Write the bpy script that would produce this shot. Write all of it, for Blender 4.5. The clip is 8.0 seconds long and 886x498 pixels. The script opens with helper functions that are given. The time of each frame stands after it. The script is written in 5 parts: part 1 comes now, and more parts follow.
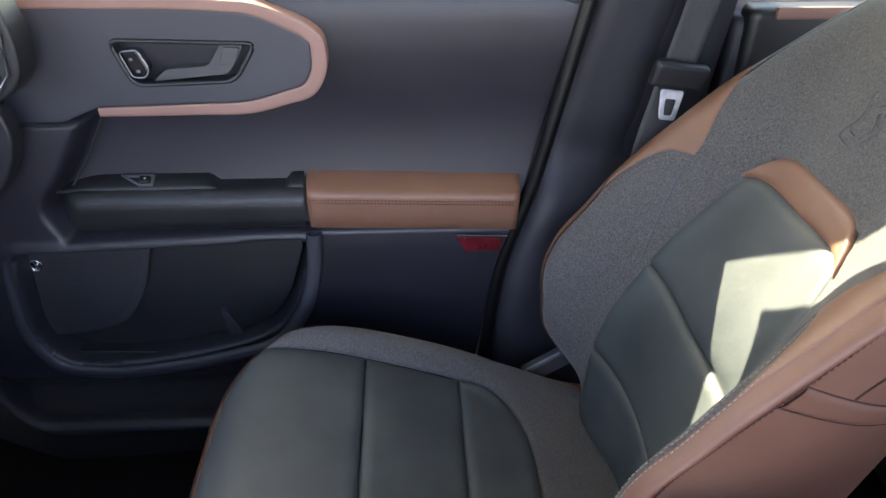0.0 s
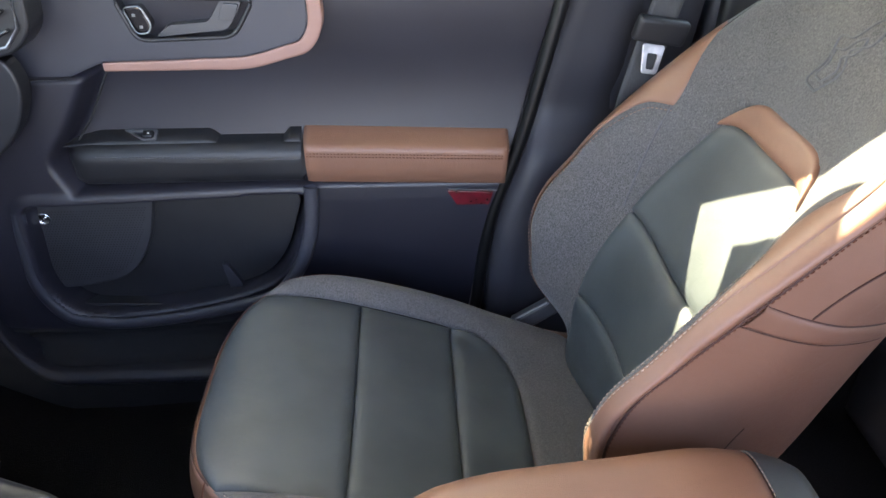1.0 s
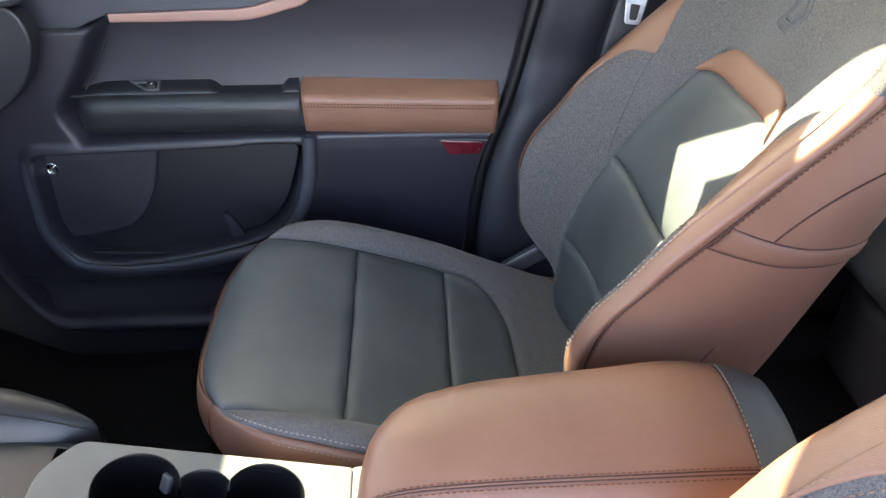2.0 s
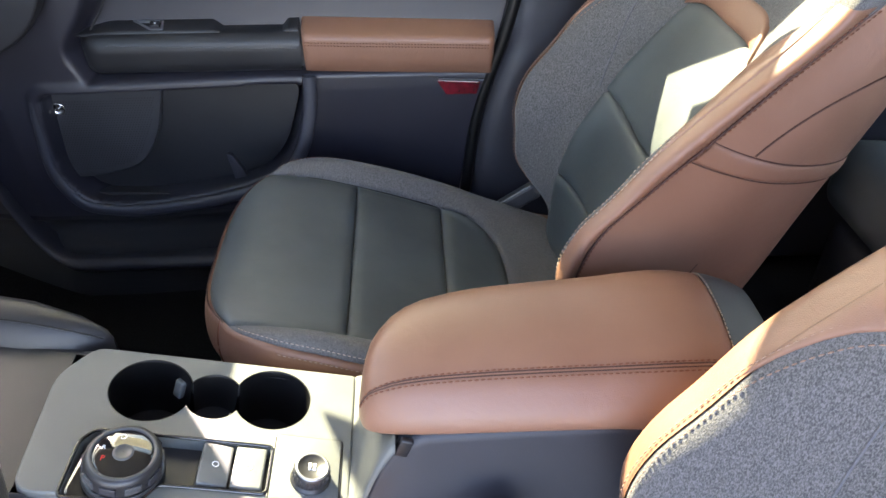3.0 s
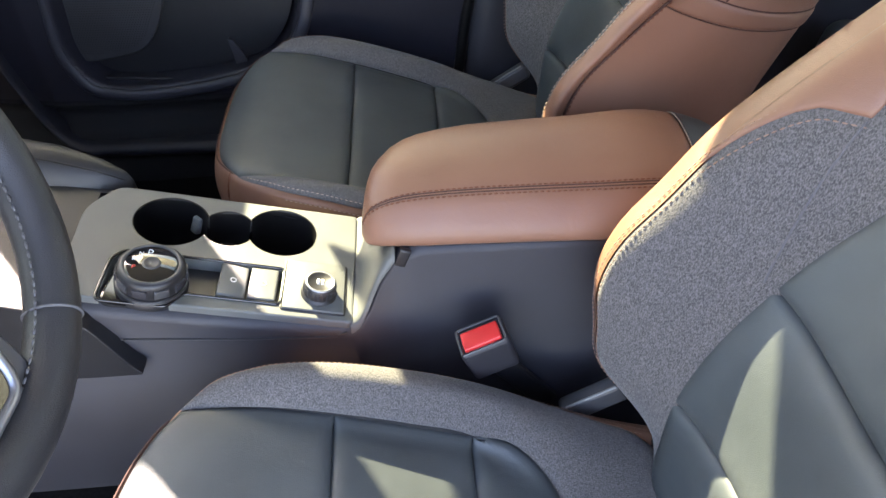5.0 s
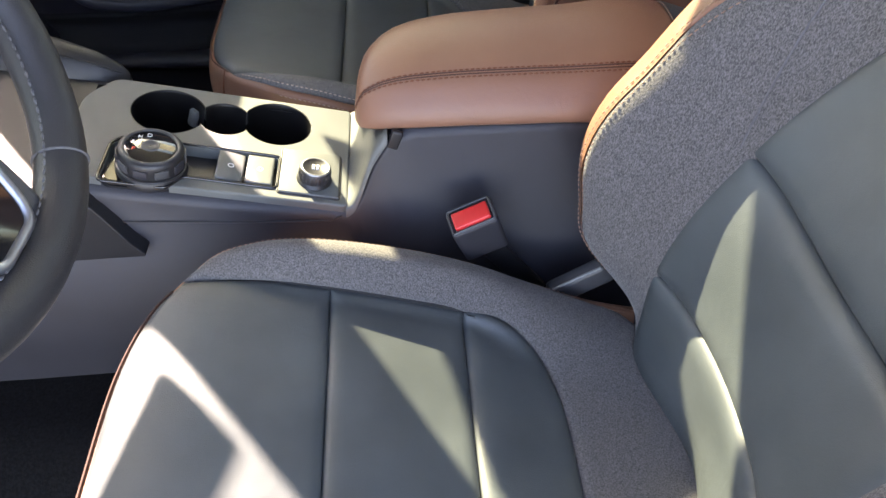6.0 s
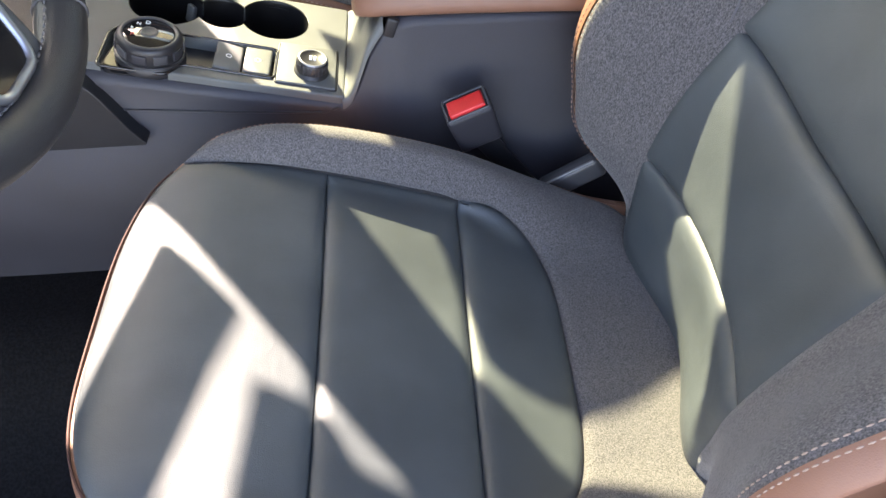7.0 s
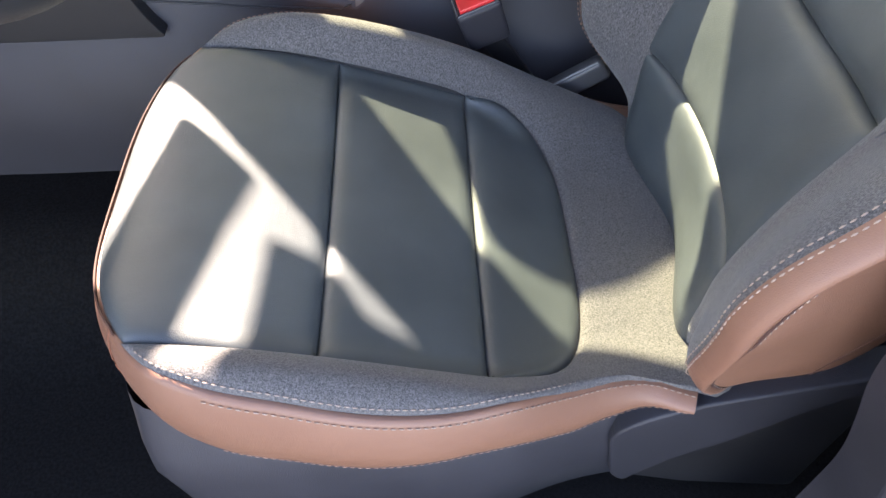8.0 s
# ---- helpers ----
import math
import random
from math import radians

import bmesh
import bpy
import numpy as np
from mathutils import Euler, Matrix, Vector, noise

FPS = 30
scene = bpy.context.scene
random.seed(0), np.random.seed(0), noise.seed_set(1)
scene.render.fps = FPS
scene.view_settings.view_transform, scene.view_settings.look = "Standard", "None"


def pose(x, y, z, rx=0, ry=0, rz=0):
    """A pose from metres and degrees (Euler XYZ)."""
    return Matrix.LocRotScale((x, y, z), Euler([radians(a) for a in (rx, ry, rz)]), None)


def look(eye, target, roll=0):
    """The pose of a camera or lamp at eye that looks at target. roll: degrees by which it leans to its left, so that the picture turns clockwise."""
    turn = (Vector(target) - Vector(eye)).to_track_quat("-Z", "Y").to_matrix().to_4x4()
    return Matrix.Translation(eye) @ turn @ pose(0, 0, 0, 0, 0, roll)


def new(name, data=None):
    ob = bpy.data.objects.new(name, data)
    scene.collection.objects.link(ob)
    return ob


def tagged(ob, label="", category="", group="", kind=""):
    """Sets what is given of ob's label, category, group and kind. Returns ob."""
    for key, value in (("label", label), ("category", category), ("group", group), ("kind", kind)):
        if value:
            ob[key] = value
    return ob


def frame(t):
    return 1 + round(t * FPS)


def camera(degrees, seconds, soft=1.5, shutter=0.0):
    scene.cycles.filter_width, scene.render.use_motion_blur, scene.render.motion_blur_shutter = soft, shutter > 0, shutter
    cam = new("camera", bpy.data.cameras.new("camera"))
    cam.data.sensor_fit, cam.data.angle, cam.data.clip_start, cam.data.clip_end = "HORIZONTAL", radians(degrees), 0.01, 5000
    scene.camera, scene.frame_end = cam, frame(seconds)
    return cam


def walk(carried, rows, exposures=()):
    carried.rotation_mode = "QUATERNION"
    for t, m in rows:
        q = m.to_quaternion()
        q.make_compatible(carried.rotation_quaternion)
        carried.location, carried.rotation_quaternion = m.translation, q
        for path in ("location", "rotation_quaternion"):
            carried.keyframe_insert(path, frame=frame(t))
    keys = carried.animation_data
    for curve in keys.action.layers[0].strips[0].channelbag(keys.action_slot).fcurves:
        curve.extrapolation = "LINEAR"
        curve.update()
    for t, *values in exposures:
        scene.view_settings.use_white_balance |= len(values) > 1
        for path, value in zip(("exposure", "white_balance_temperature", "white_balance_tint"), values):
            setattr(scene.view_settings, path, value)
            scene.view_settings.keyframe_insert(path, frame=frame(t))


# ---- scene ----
cam = camera(62.5, 8.0)
PATH = [
    (0, (0.176, 0.083, 1.034), (0.260, 1.782, -0.018), 0.2),
    (0.5, (0.181, 0.049, 1.025), (0.264, 1.740, -0.040), 0.1),
    (1, (0.187, 0.018, 1.016), (0.267, 1.694, -0.072), 0.1),
    (1.5, (0.194, -0.016, 1.013), (0.274, 1.644, -0.098), 0.1),
    (2.8, (0.189, -0.107, 0.981), (0.279, 1.498, -0.208), 0.2),
    (3, (0.190, -0.119, 0.977), (0.277, 1.478, -0.224), 0.1),
    (3.5, (0.192, -0.153, 0.968), (0.281, 1.421, -0.262), 0.1),
    (4, (0.191, -0.181, 0.953), (0.281, 1.366, -0.312), 0.0),
    (4.5, (0.185, -0.213, 0.945), (0.275, 1.312, -0.345), 0.0),
    (6, (0.186, -0.312, 0.903), (0.282, 1.079, -0.531), 0.1),
    (6.5, (0.189, -0.347, 0.886), (0.279, 0.995, -0.595), 0.1),
    (7, (0.191, -0.377, 0.867), (0.273, 0.924, -0.649), 0.2),
    (7.5, (0.194, -0.412, 0.853), (0.266, 0.855, -0.692), 0.3),
    (8, (0.186, -0.464, 0.834), (0.251, 0.778, -0.733), 0.9),
]
walk(cam, [(t, look(eye, target, roll)) for t, eye, target, roll in PATH], [(0.0, 3.86, 7000, 28), (0.5, 4.2, 7050, 26), (1.0, 4.4, 7100, 26), (1.5, 4.44, 7100, 26), (3.0, 4.32, 7250, 24), (4.5, 4.14, 7450, 24), (6.0, 3.84, 7650, 26), (8.0, 3.66, 7500, 24)])

# ---- light ----
SUN_TO = Vector((-0.380, 0.714, 0.588)).normalized()      # from the seats towards the sun
world = bpy.data.worlds.new("sky")
scene.world = world
world.use_nodes = True
wn = world.node_tree
sky = wn.nodes.new("ShaderNodeTexSky")
sky.sky_type, sky.sun_disc = "NISHITA", False
sky.sun_elevation = math.asin(SUN_TO.z)
sky.sun_rotation = math.atan2(SUN_TO.x, SUN_TO.y)
wn.links.new(sky.outputs[0], wn.nodes["Background"].inputs[0])
wn.nodes["Background"].inputs[1].default_value = 0.15
lamp = bpy.data.lights.new("sun", "SUN")
lamp.energy, lamp.angle, lamp.color = 4.7, radians(0.55), (1.0, 0.965, 0.86)
sun = new("sun", lamp)
sun.matrix_world = look(SUN_TO * 30, (0, 0, 0))


# ---- materials ----
def material(name, base, rough=0.5, metal=0.0, spec=0.5, second=None, scale=20.0, detail=3.0, mix=(0.35, 0.65), bump=0.0, bscale=400.0,
             kind="noise", stretch=None, fine=None, fscale=900.0, famount=0.0, rvar=0.0, sheen=0.0, coat=0.0, wrinkle=0.0):
    """Principled surface: two colours mixed by a broad noise, a fine grain over both, and a relief."""
    m = bpy.data.materials.new(name)
    m.use_nodes = True
    nt = m.node_tree
    b = nt.nodes["Principled BSDF"]
    b.inputs["Base Color"].default_value = (*base, 1)
    b.inputs["Roughness"].default_value, b.inputs["Metallic"].default_value = rough, metal
    b.inputs["Specular IOR Level"].default_value = spec
    b.inputs["Sheen Weight"].default_value, b.inputs["Coat Weight"].default_value = sheen, coat
    tc = nt.nodes.new("ShaderNodeTexCoord")
    out = tc.outputs["Object"]
    if stretch:
        mp = nt.nodes.new("ShaderNodeMapping")
        mp.inputs["Scale"].default_value = stretch
        nt.links.new(out, mp.inputs[0])
        out = mp.outputs[0]
    colour = None
    if second:
        n = nt.nodes.new("ShaderNodeTexNoise")
        n.inputs["Scale"].default_value, n.inputs["Detail"].default_value = scale, detail
        nt.links.new(out, n.inputs["Vector"])
        r = nt.nodes.new("ShaderNodeValToRGB")
        r.color_ramp.elements[0].position, r.color_ramp.elements[1].position = mix
        r.color_ramp.elements[0].color, r.color_ramp.elements[1].color = (*base, 1), (*second, 1)
        nt.links.new(n.outputs["Fac"], r.inputs[0])
        colour = r.outputs[0]
        if rvar:
            q = nt.nodes.new("ShaderNodeMapRange")
            q.inputs["To Min"].default_value, q.inputs["To Max"].default_value = rough - rvar, rough + rvar
            nt.links.new(n.outputs["Fac"], q.inputs[0])
            nt.links.new(q.outputs[0], b.inputs["Roughness"])
    if fine:
        n2 = nt.nodes.new("ShaderNodeTexNoise")
        n2.inputs["Scale"].default_value, n2.inputs["Detail"].default_value = fscale, 2.0
        nt.links.new(out, n2.inputs["Vector"])
        r2 = nt.nodes.new("ShaderNodeValToRGB")
        r2.color_ramp.elements[0].position, r2.color_ramp.elements[1].position = 0.38, 0.66
        r2.color_ramp.elements[0].color, r2.color_ramp.elements[1].color = (*base, 1), (*fine, 1)
        nt.links.new(n2.outputs["Fac"], r2.inputs[0])
        if colour is None:
            colour = r2.outputs[0]
        else:
            mx = nt.nodes.new("ShaderNodeMix")
            mx.data_type = "RGBA"
            mx.inputs["Factor"].default_value = famount
            nt.links.new(colour, mx.inputs["A"])
            nt.links.new(r2.outputs[0], mx.inputs["B"])
            colour = mx.outputs["Result"]
    if colour is not None:
        nt.links.new(colour, b.inputs["Base Color"])
    if bump:
        if kind == "voronoi":
            v = nt.nodes.new("ShaderNodeTexVoronoi")
            v.feature = "DISTANCE_TO_EDGE"
            v.inputs["Scale"].default_value = bscale
            h = v.outputs["Distance"]
        else:
            v = nt.nodes.new("ShaderNodeTexNoise")
            v.inputs["Scale"].default_value, v.inputs["Detail"].default_value = bscale, 4.0
            h = v.outputs["Fac"]
        nt.links.new(out, v.inputs["Vector"])
        bp = nt.nodes.new("ShaderNodeBump")
        bp.inputs["Strength"].default_value, bp.inputs["Distance"].default_value = bump, 0.001
        nt.links.new(h, bp.inputs["Height"])
        if wrinkle:
            w = nt.nodes.new("ShaderNodeTexNoise")
            w.inputs["Scale"].default_value, w.inputs["Detail"].default_value, w.inputs["Distortion"].default_value = 38.0, 5.0, 1.2
            nt.links.new(out, w.inputs["Vector"])
            bw = nt.nodes.new("ShaderNodeBump")
            bw.inputs["Strength"].default_value, bw.inputs["Distance"].default_value = wrinkle, 0.004
            nt.links.new(w.outputs["Fac"], bw.inputs["Height"])
            nt.links.new(bw.outputs[0], bp.inputs["Normal"])
        nt.links.new(bp.outputs[0], b.inputs["Normal"])
    return m


NAVY = material("dark_leather", (0.033, 0.041, 0.045), 0.50, spec=0.6, second=(0.054, 0.064, 0.068), scale=9, bump=0.25, bscale=700, kind="voronoi", rvar=0.06, wrinkle=0.10)
COPPER = material("copper_leather", (0.180, 0.086, 0.0545), 0.43, spec=0.42, second=(0.205, 0.101, 0.065), scale=8, bump=0.25, bscale=700, kind="voronoi", rvar=0.05, wrinkle=0.14)
FABRIC = material("melange_fabric", (0.032, 0.0300, 0.0312), 0.95, second=(0.084, 0.0785, 0.0790), scale=440, detail=4, mix=(0.39, 0.63), fine=(0.205, 0.193, 0.184),
                  fscale=820, famount=0.38, bump=0.7, bscale=700, stretch=(1.25, 1.25, 0.55), sheen=0.15)
FOAM = material("dark_core", (0.012, 0.012, 0.013), 0.9)
THREAD = material("pale_thread", (0.29, 0.21, 0.165), 0.8, second=(0.34, 0.25, 0.20), scale=300)
THREAD_TAN = material("tan_thread", (0.21, 0.125, 0.092), 0.8, second=(0.25, 0.15, 0.11), scale=300)
THREAD_RUST = material("rust_thread", (0.13, 0.045, 0.022), 0.8, second=(0.17, 0.06, 0.03), scale=300)
SEAM = material("dark_seam", (0.045, 0.016, 0.010), 0.8, second=(0.06, 0.022, 0.014), scale=200)
THREAD_GREY = material("grey_thread", (0.08, 0.08, 0.085), 0.8, second=(0.1, 0.1, 0.105), scale=300)
SATINBLACK = material("satin_black", (0.016, 0.016, 0.018), 0.3, second=(0.02, 0.02, 0.022), scale=20)
PIPING = material("grey_piping", (0.16, 0.16, 0.16), 0.5, second=(0.2, 0.2, 0.2), scale=60)
TRIM = material("matte_copper_paint", (0.235, 0.125, 0.098), 0.5, second=(0.26, 0.14, 0.11), scale=14, bump=0.12, bscale=900, rvar=0.05)
PODSKIN = material("black_soft_skin", (0.0105, 0.0108, 0.0125), 0.42, second=(0.0135, 0.0138, 0.0155), scale=11, bump=0.3, bscale=800, kind="voronoi", rvar=0.05)
RIMSKIN = material("rim_leather", (0.014, 0.014, 0.016), 0.5, spec=0.6, second=(0.019, 0.019, 0.021), scale=16, bump=0.3, bscale=700, kind="voronoi", rvar=0.05)
STEEL = material("plated_steel", (0.40, 0.40, 0.41), 0.42, metal=0.7, second=(0.68, 0.68, 0.69), scale=60)
PLASTIC = material("grained_black_plastic", (0.0160, 0.0160, 0.0215), 0.55, second=(0.021, 0.021, 0.0275), scale=12, bump=0.35, bscale=900, rvar=0.06)
BLACK = material("black_plastic", (0.010, 0.010, 0.012), 0.45, second=(0.014, 0.014, 0.016), scale=14, bump=0.15, bscale=900)
SEAL = material("black_rubber", (0.003, 0.003, 0.0035), 0.4, spec=0.3, second=(0.0045, 0.0045, 0.005), scale=20)
FIELD = material("slate_field", (0.0290, 0.0295, 0.0380), 0.45, second=(0.0330, 0.0335, 0.042), scale=7, bump=0.3, bscale=900, rvar=0.05)
SLATE = material("slate_soft_panel", (0.0112, 0.0108, 0.0164), 0.42, second=(0.0140, 0.0135, 0.0200), scale=7, bump=0.3, bscale=900, rvar=0.05)
GREYPLATE = material("grey_console_plate", (0.082, 0.087, 0.085), 0.5, second=(0.097, 0.103, 0.100), scale=11, bump=0.3, bscale=1100, rvar=0.05)
GLOSS = material("gloss_black", (0.006, 0.006, 0.007), 0.06, second=(0.008, 0.008, 0.009), scale=10, coat=0.5)
CHROME = material("satin_chrome", (0.55, 0.55, 0.56), 0.22, metal=1.0, second=(0.6, 0.6, 0.61), scale=40, rvar=0.05)
SATIN = material("satin_silver", (0.30, 0.31, 0.33), 0.35, metal=0.85, second=(0.34, 0.35, 0.37), scale=30)
LEVER = material("dark_satin_lever", (0.045, 0.046, 0.050), 0.36, second=(0.055, 0.056, 0.06), scale=30)
CARPET = material("black_carpet", (0.0042, 0.0039, 0.0040), 1.0, spec=0.08, second=(0.009, 0.0088, 0.0092), scale=260, bump=0.9, bscale=500)
RED = material("red_plastic", (0.55, 0.02, 0.02), 0.35, second=(0.6, 0.03, 0.03), scale=30)
REFLECTOR = material("dark_red_reflector", (0.055, 0.004, 0.006), 0.15, second=(0.13, 0.008, 0.016), scale=60, coat=0.6)
WEBBING = material("belt_webbing", (0.035, 0.035, 0.037), 0.75, second=(0.055, 0.055, 0.057), scale=300, stretch=(6, 1, 0.4), bump=0.5, bscale=500)
GRILLE = material("speaker_grille", (0.018, 0.018, 0.021), 0.5, second=(0.024, 0.024, 0.028), scale=20)
ROOFCLOTH = material("grey_headliner", (0.55, 0.54, 0.52), 0.95, second=(0.60, 0.59, 0.57), scale=40, bump=0.3, bscale=500)
BODYPAINT = material("body_paint", (0.30, 0.31, 0.32), 0.3, second=(0.32, 0.33, 0.34), scale=5, coat=0.6)
ASPHALT = material("asphalt", (0.045, 0.045, 0.047), 0.95, second=(0.065, 0.065, 0.066), scale=3, fine=(0.35, 0.34, 0.32), fscale=120, famount=0.4, bump=0.5, bscale=150)
PAPER = material("white_paper", (0.75, 0.74, 0.70), 0.9, second=(0.80, 0.79, 0.75), scale=12)
_p = PAPER.node_tree                                       # thin paper lets part of the sun through, scattered
_pt, _pm = _p.nodes.new("ShaderNodeBsdfTranslucent"), _p.nodes.new("ShaderNodeMixShader")
_pt.inputs[0].default_value, _pm.inputs[0].default_value = (0.88, 0.84, 0.76, 1), 0.62
_p.links.new(_p.nodes["Principled BSDF"].outputs[0], _pm.inputs[1])
_p.links.new(_pt.outputs[0], _pm.inputs[2])
_p.links.new(_pm.outputs[0], _p.nodes["Material Output"].inputs[0])
WHITE = material("white_mark", (0.7, 0.7, 0.7), 0.5, second=(0.75, 0.75, 0.75), scale=50)
GLASS = bpy.data.materials.new("tinted_glass")
GLASS.use_nodes = True
_g = GLASS.node_tree
_g.nodes.remove(_g.nodes["Principled BSDF"])
_tr, _gl = _g.nodes.new("ShaderNodeBsdfTransparent"), _g.nodes.new("ShaderNodeBsdfGlossy")
_mx = _g.nodes.new("ShaderNodeMixShader")
_tr.inputs[0].default_value, _gl.inputs["Roughness"].default_value = (0.755, 0.795, 0.70, 1), 0.02
_mx.inputs[0].default_value = 0.05
_g.links.new(_tr.outputs[0], _mx.inputs[1])
_g.links.new(_gl.outputs[0], _mx.inputs[2])
_g.links.new(_mx.outputs[0], _g.nodes["Material Output"].inputs[0])


# ---- mesh helpers ----
def mesh_of(verts, faces, smooth=True):
    me = bpy.data.meshes.new("mesh")
    me.from_pydata([tuple(map(float, v)) for v in verts], [], [tuple(map(int, f)) for f in faces])
    me.validate()
    if smooth:
        me.polygons.foreach_set("use_smooth", [True] * len(me.polygons))
    me.update()
    return me


def sheet(P, close_u=False, close_v=False, flip=False):
    """A mesh from an array of points (nu, nv, 3)."""
    P = np.asarray(P, float)
    nu, nv = P.shape[:2]
    faces = []
    for i in range(nu if close_u else nu - 1):
        for j in range(nv if close_v else nv - 1):
            a, b, c, d = i * nv + j, ((i + 1) % nu) * nv + j, ((i + 1) % nu) * nv + (j + 1) % nv, i * nv + (j + 1) % nv
            faces.append((d, c, b, a) if flip else (a, b, c, d))
    return mesh_of(P.reshape(-1, 3), faces)


def part(name, data, mat, parent=None, label=""):
    """One mesh object, under a thing or a part."""
    if isinstance(data, bmesh.types.BMesh):
        me = bpy.data.meshes.new(name)
        data.to_mesh(me)
        data.free()
        data = me
    data.name = name
    if mat is not None and not data.materials:
        data.materials.append(mat)
    ob = new(name, data)
    if parent is not None:
        ob.parent = parent
    if label:
        tagged(ob, label)
    return ob


def thing(name, label, category, kind="", group="", m=None):
    ob = new(name)
    ob.empty_display_size = 0.05
    if m is not None:
        ob.matrix_world = m
    return tagged(ob, label, category, group, kind)


def rbox(size, r=0.004, seg=2, m=None, taper=1.0):
    """A box with rounded edges; taper narrows its top."""
    bm = bmesh.new()
    bmesh.ops.create_cube(bm, size=1.0)
    for v in bm.verts:
        k = taper if v.co.z > 0 else 1.0
        v.co = Vector((v.co.x * size[0] * k, v.co.y * size[1] * k, v.co.z * size[2]))
    if r:
        bmesh.ops.bevel(bm, geom=bm.edges[:], offset=r, segments=seg, profile=0.6, affect="EDGES", clamp_overlap=True)
    for f in bm.faces:
        f.smooth = True
    if m is not None:
        bmesh.ops.transform(bm, matrix=m, verts=bm.verts[:])
    return bm


def slab(outline, z0, z1, r=0.0, seg=2, m=None):
    """A flat polygon (x, y) drawn up from z0 to z1, its edges rounded by r."""
    bm = bmesh.new()
    f = bm.faces.new([bm.verts.new((x, y, z0)) for x, y in outline])
    up = bmesh.ops.extrude_face_region(bm, geom=[f])
    for v in up["geom"]:
        if isinstance(v, bmesh.types.BMVert):
            v.co.z = z1
    bmesh.ops.recalc_face_normals(bm, faces=bm.faces[:])
    if r:
        top = [e for e in bm.edges if all(abs(v.co.z - z1) < 1e-7 for v in e.verts)]
        bmesh.ops.bevel(bm, geom=top, offset=r, segments=seg, profile=0.6, affect="EDGES", clamp_overlap=True)
    if m is not None:
        bmesh.ops.transform(bm, matrix=m, verts=bm.verts[:])
    for f in bm.faces:
        f.smooth = False
    return bm


def slab_hole(outer, inner, z0, z1, r=0.0):
    """As slab, with a hole through it."""
    bm = bmesh.new()
    loops = [[bm.verts.new((x, y, z0)) for x, y in loop] for loop in (outer, inner)]
    edges = [bm.edges.new((l[i], l[(i + 1) % len(l)])) for l in loops for i in range(len(l))]
    bmesh.ops.triangle_fill(bm, use_beauty=True, edges=edges)
    up = bmesh.ops.extrude_face_region(bm, geom=bm.faces[:])
    for v in up["geom"]:
        if isinstance(v, bmesh.types.BMVert):
            v.co.z = z1
    bmesh.ops.recalc_face_normals(bm, faces=bm.faces[:])
    if r:
        top = [e for e in bm.edges if all(abs(v.co.z - z1) < 1e-7 for v in e.verts) and any(abs(f.normal.z) < 0.5 for f in e.link_faces)]
        bmesh.ops.bevel(bm, geom=top, offset=r, segments=2, profile=0.6, affect="EDGES", clamp_overlap=True)
    return bm


def rounded(pts, r, n=5):
    """Outline of a polygon with its corners rounded by r (one number, or one per corner)."""
    out, k = [], len(pts)
    rs = r if hasattr(r, "__len__") else [r] * k
    for i in range(k):
        p, a, b = (Vector(pts[j % k]).to_2d() for j in (i, i - 1, i + 1))
        ua, ub = (a - p), (b - p)
        d = min(rs[i], ua.length * 0.49, ub.length * 0.49)
        s, e = p + ua.normalized() * d, p + ub.normalized() * d
        for j in range(n + 1):
            t = j / n
            q = s * (1 - t) ** 2 + p * 2 * t * (1 - t) + e * t ** 2
            out.append((q.x, q.y))
    return out


def circle(cx, cy, r, n=40):
    return [(cx + r * math.cos(2 * math.pi * i / n), cy + r * math.sin(2 * math.pi * i / n)) for i in range(n)]


def lathe(profile, n=48, m=None):
    """A turned body from (radius, height) pairs."""
    a = np.linspace(0, 2 * np.pi, n, endpoint=False)
    P = np.array([[(r * np.cos(t), r * np.sin(t), z) for t in a] for r, z in profile])
    me = sheet(P, close_v=True)
    if m is not None:
        me.transform(m)
    return me


def tube(points, r=0.002, n=8, closed=False):
    P = np.asarray(points, float)
    T = np.gradient(P, axis=0)
    if closed:
        T = np.roll(P, -1, 0) - np.roll(P, 1, 0)
    T /= np.linalg.norm(T, axis=1)[:, None] + 1e-12
    ref = np.array([0.0, 0.0, 1.0])
    N = np.cross(T, ref)
    bad = np.linalg.norm(N, axis=1) < 0.05
    N[bad] = np.cross(T[bad], [1.0, 0, 0])
    N /= np.linalg.norm(N, axis=1)[:, None]
    B = np.cross(T, N)
    a = np.linspace(0, 2 * np.pi, n, endpoint=False)
    R = r if hasattr(r, "__len__") else [r] * len(P)
    rings = [[P[i] + R[i] * (N[i] * np.cos(t) + B[i] * np.sin(t)) for t in a] for i in range(len(P))]
    return sheet(rings, close_u=closed, close_v=True)


def resample(points, step):
    P = np.asarray(points, float)
    s = np.r_[0, np.cumsum(np.linalg.norm(np.diff(P, axis=0), axis=1))]
    t = np.arange(0, s[-1], step)
    return np.stack([np.interp(t, s, P[:, k]) for k in range(3)], 1)


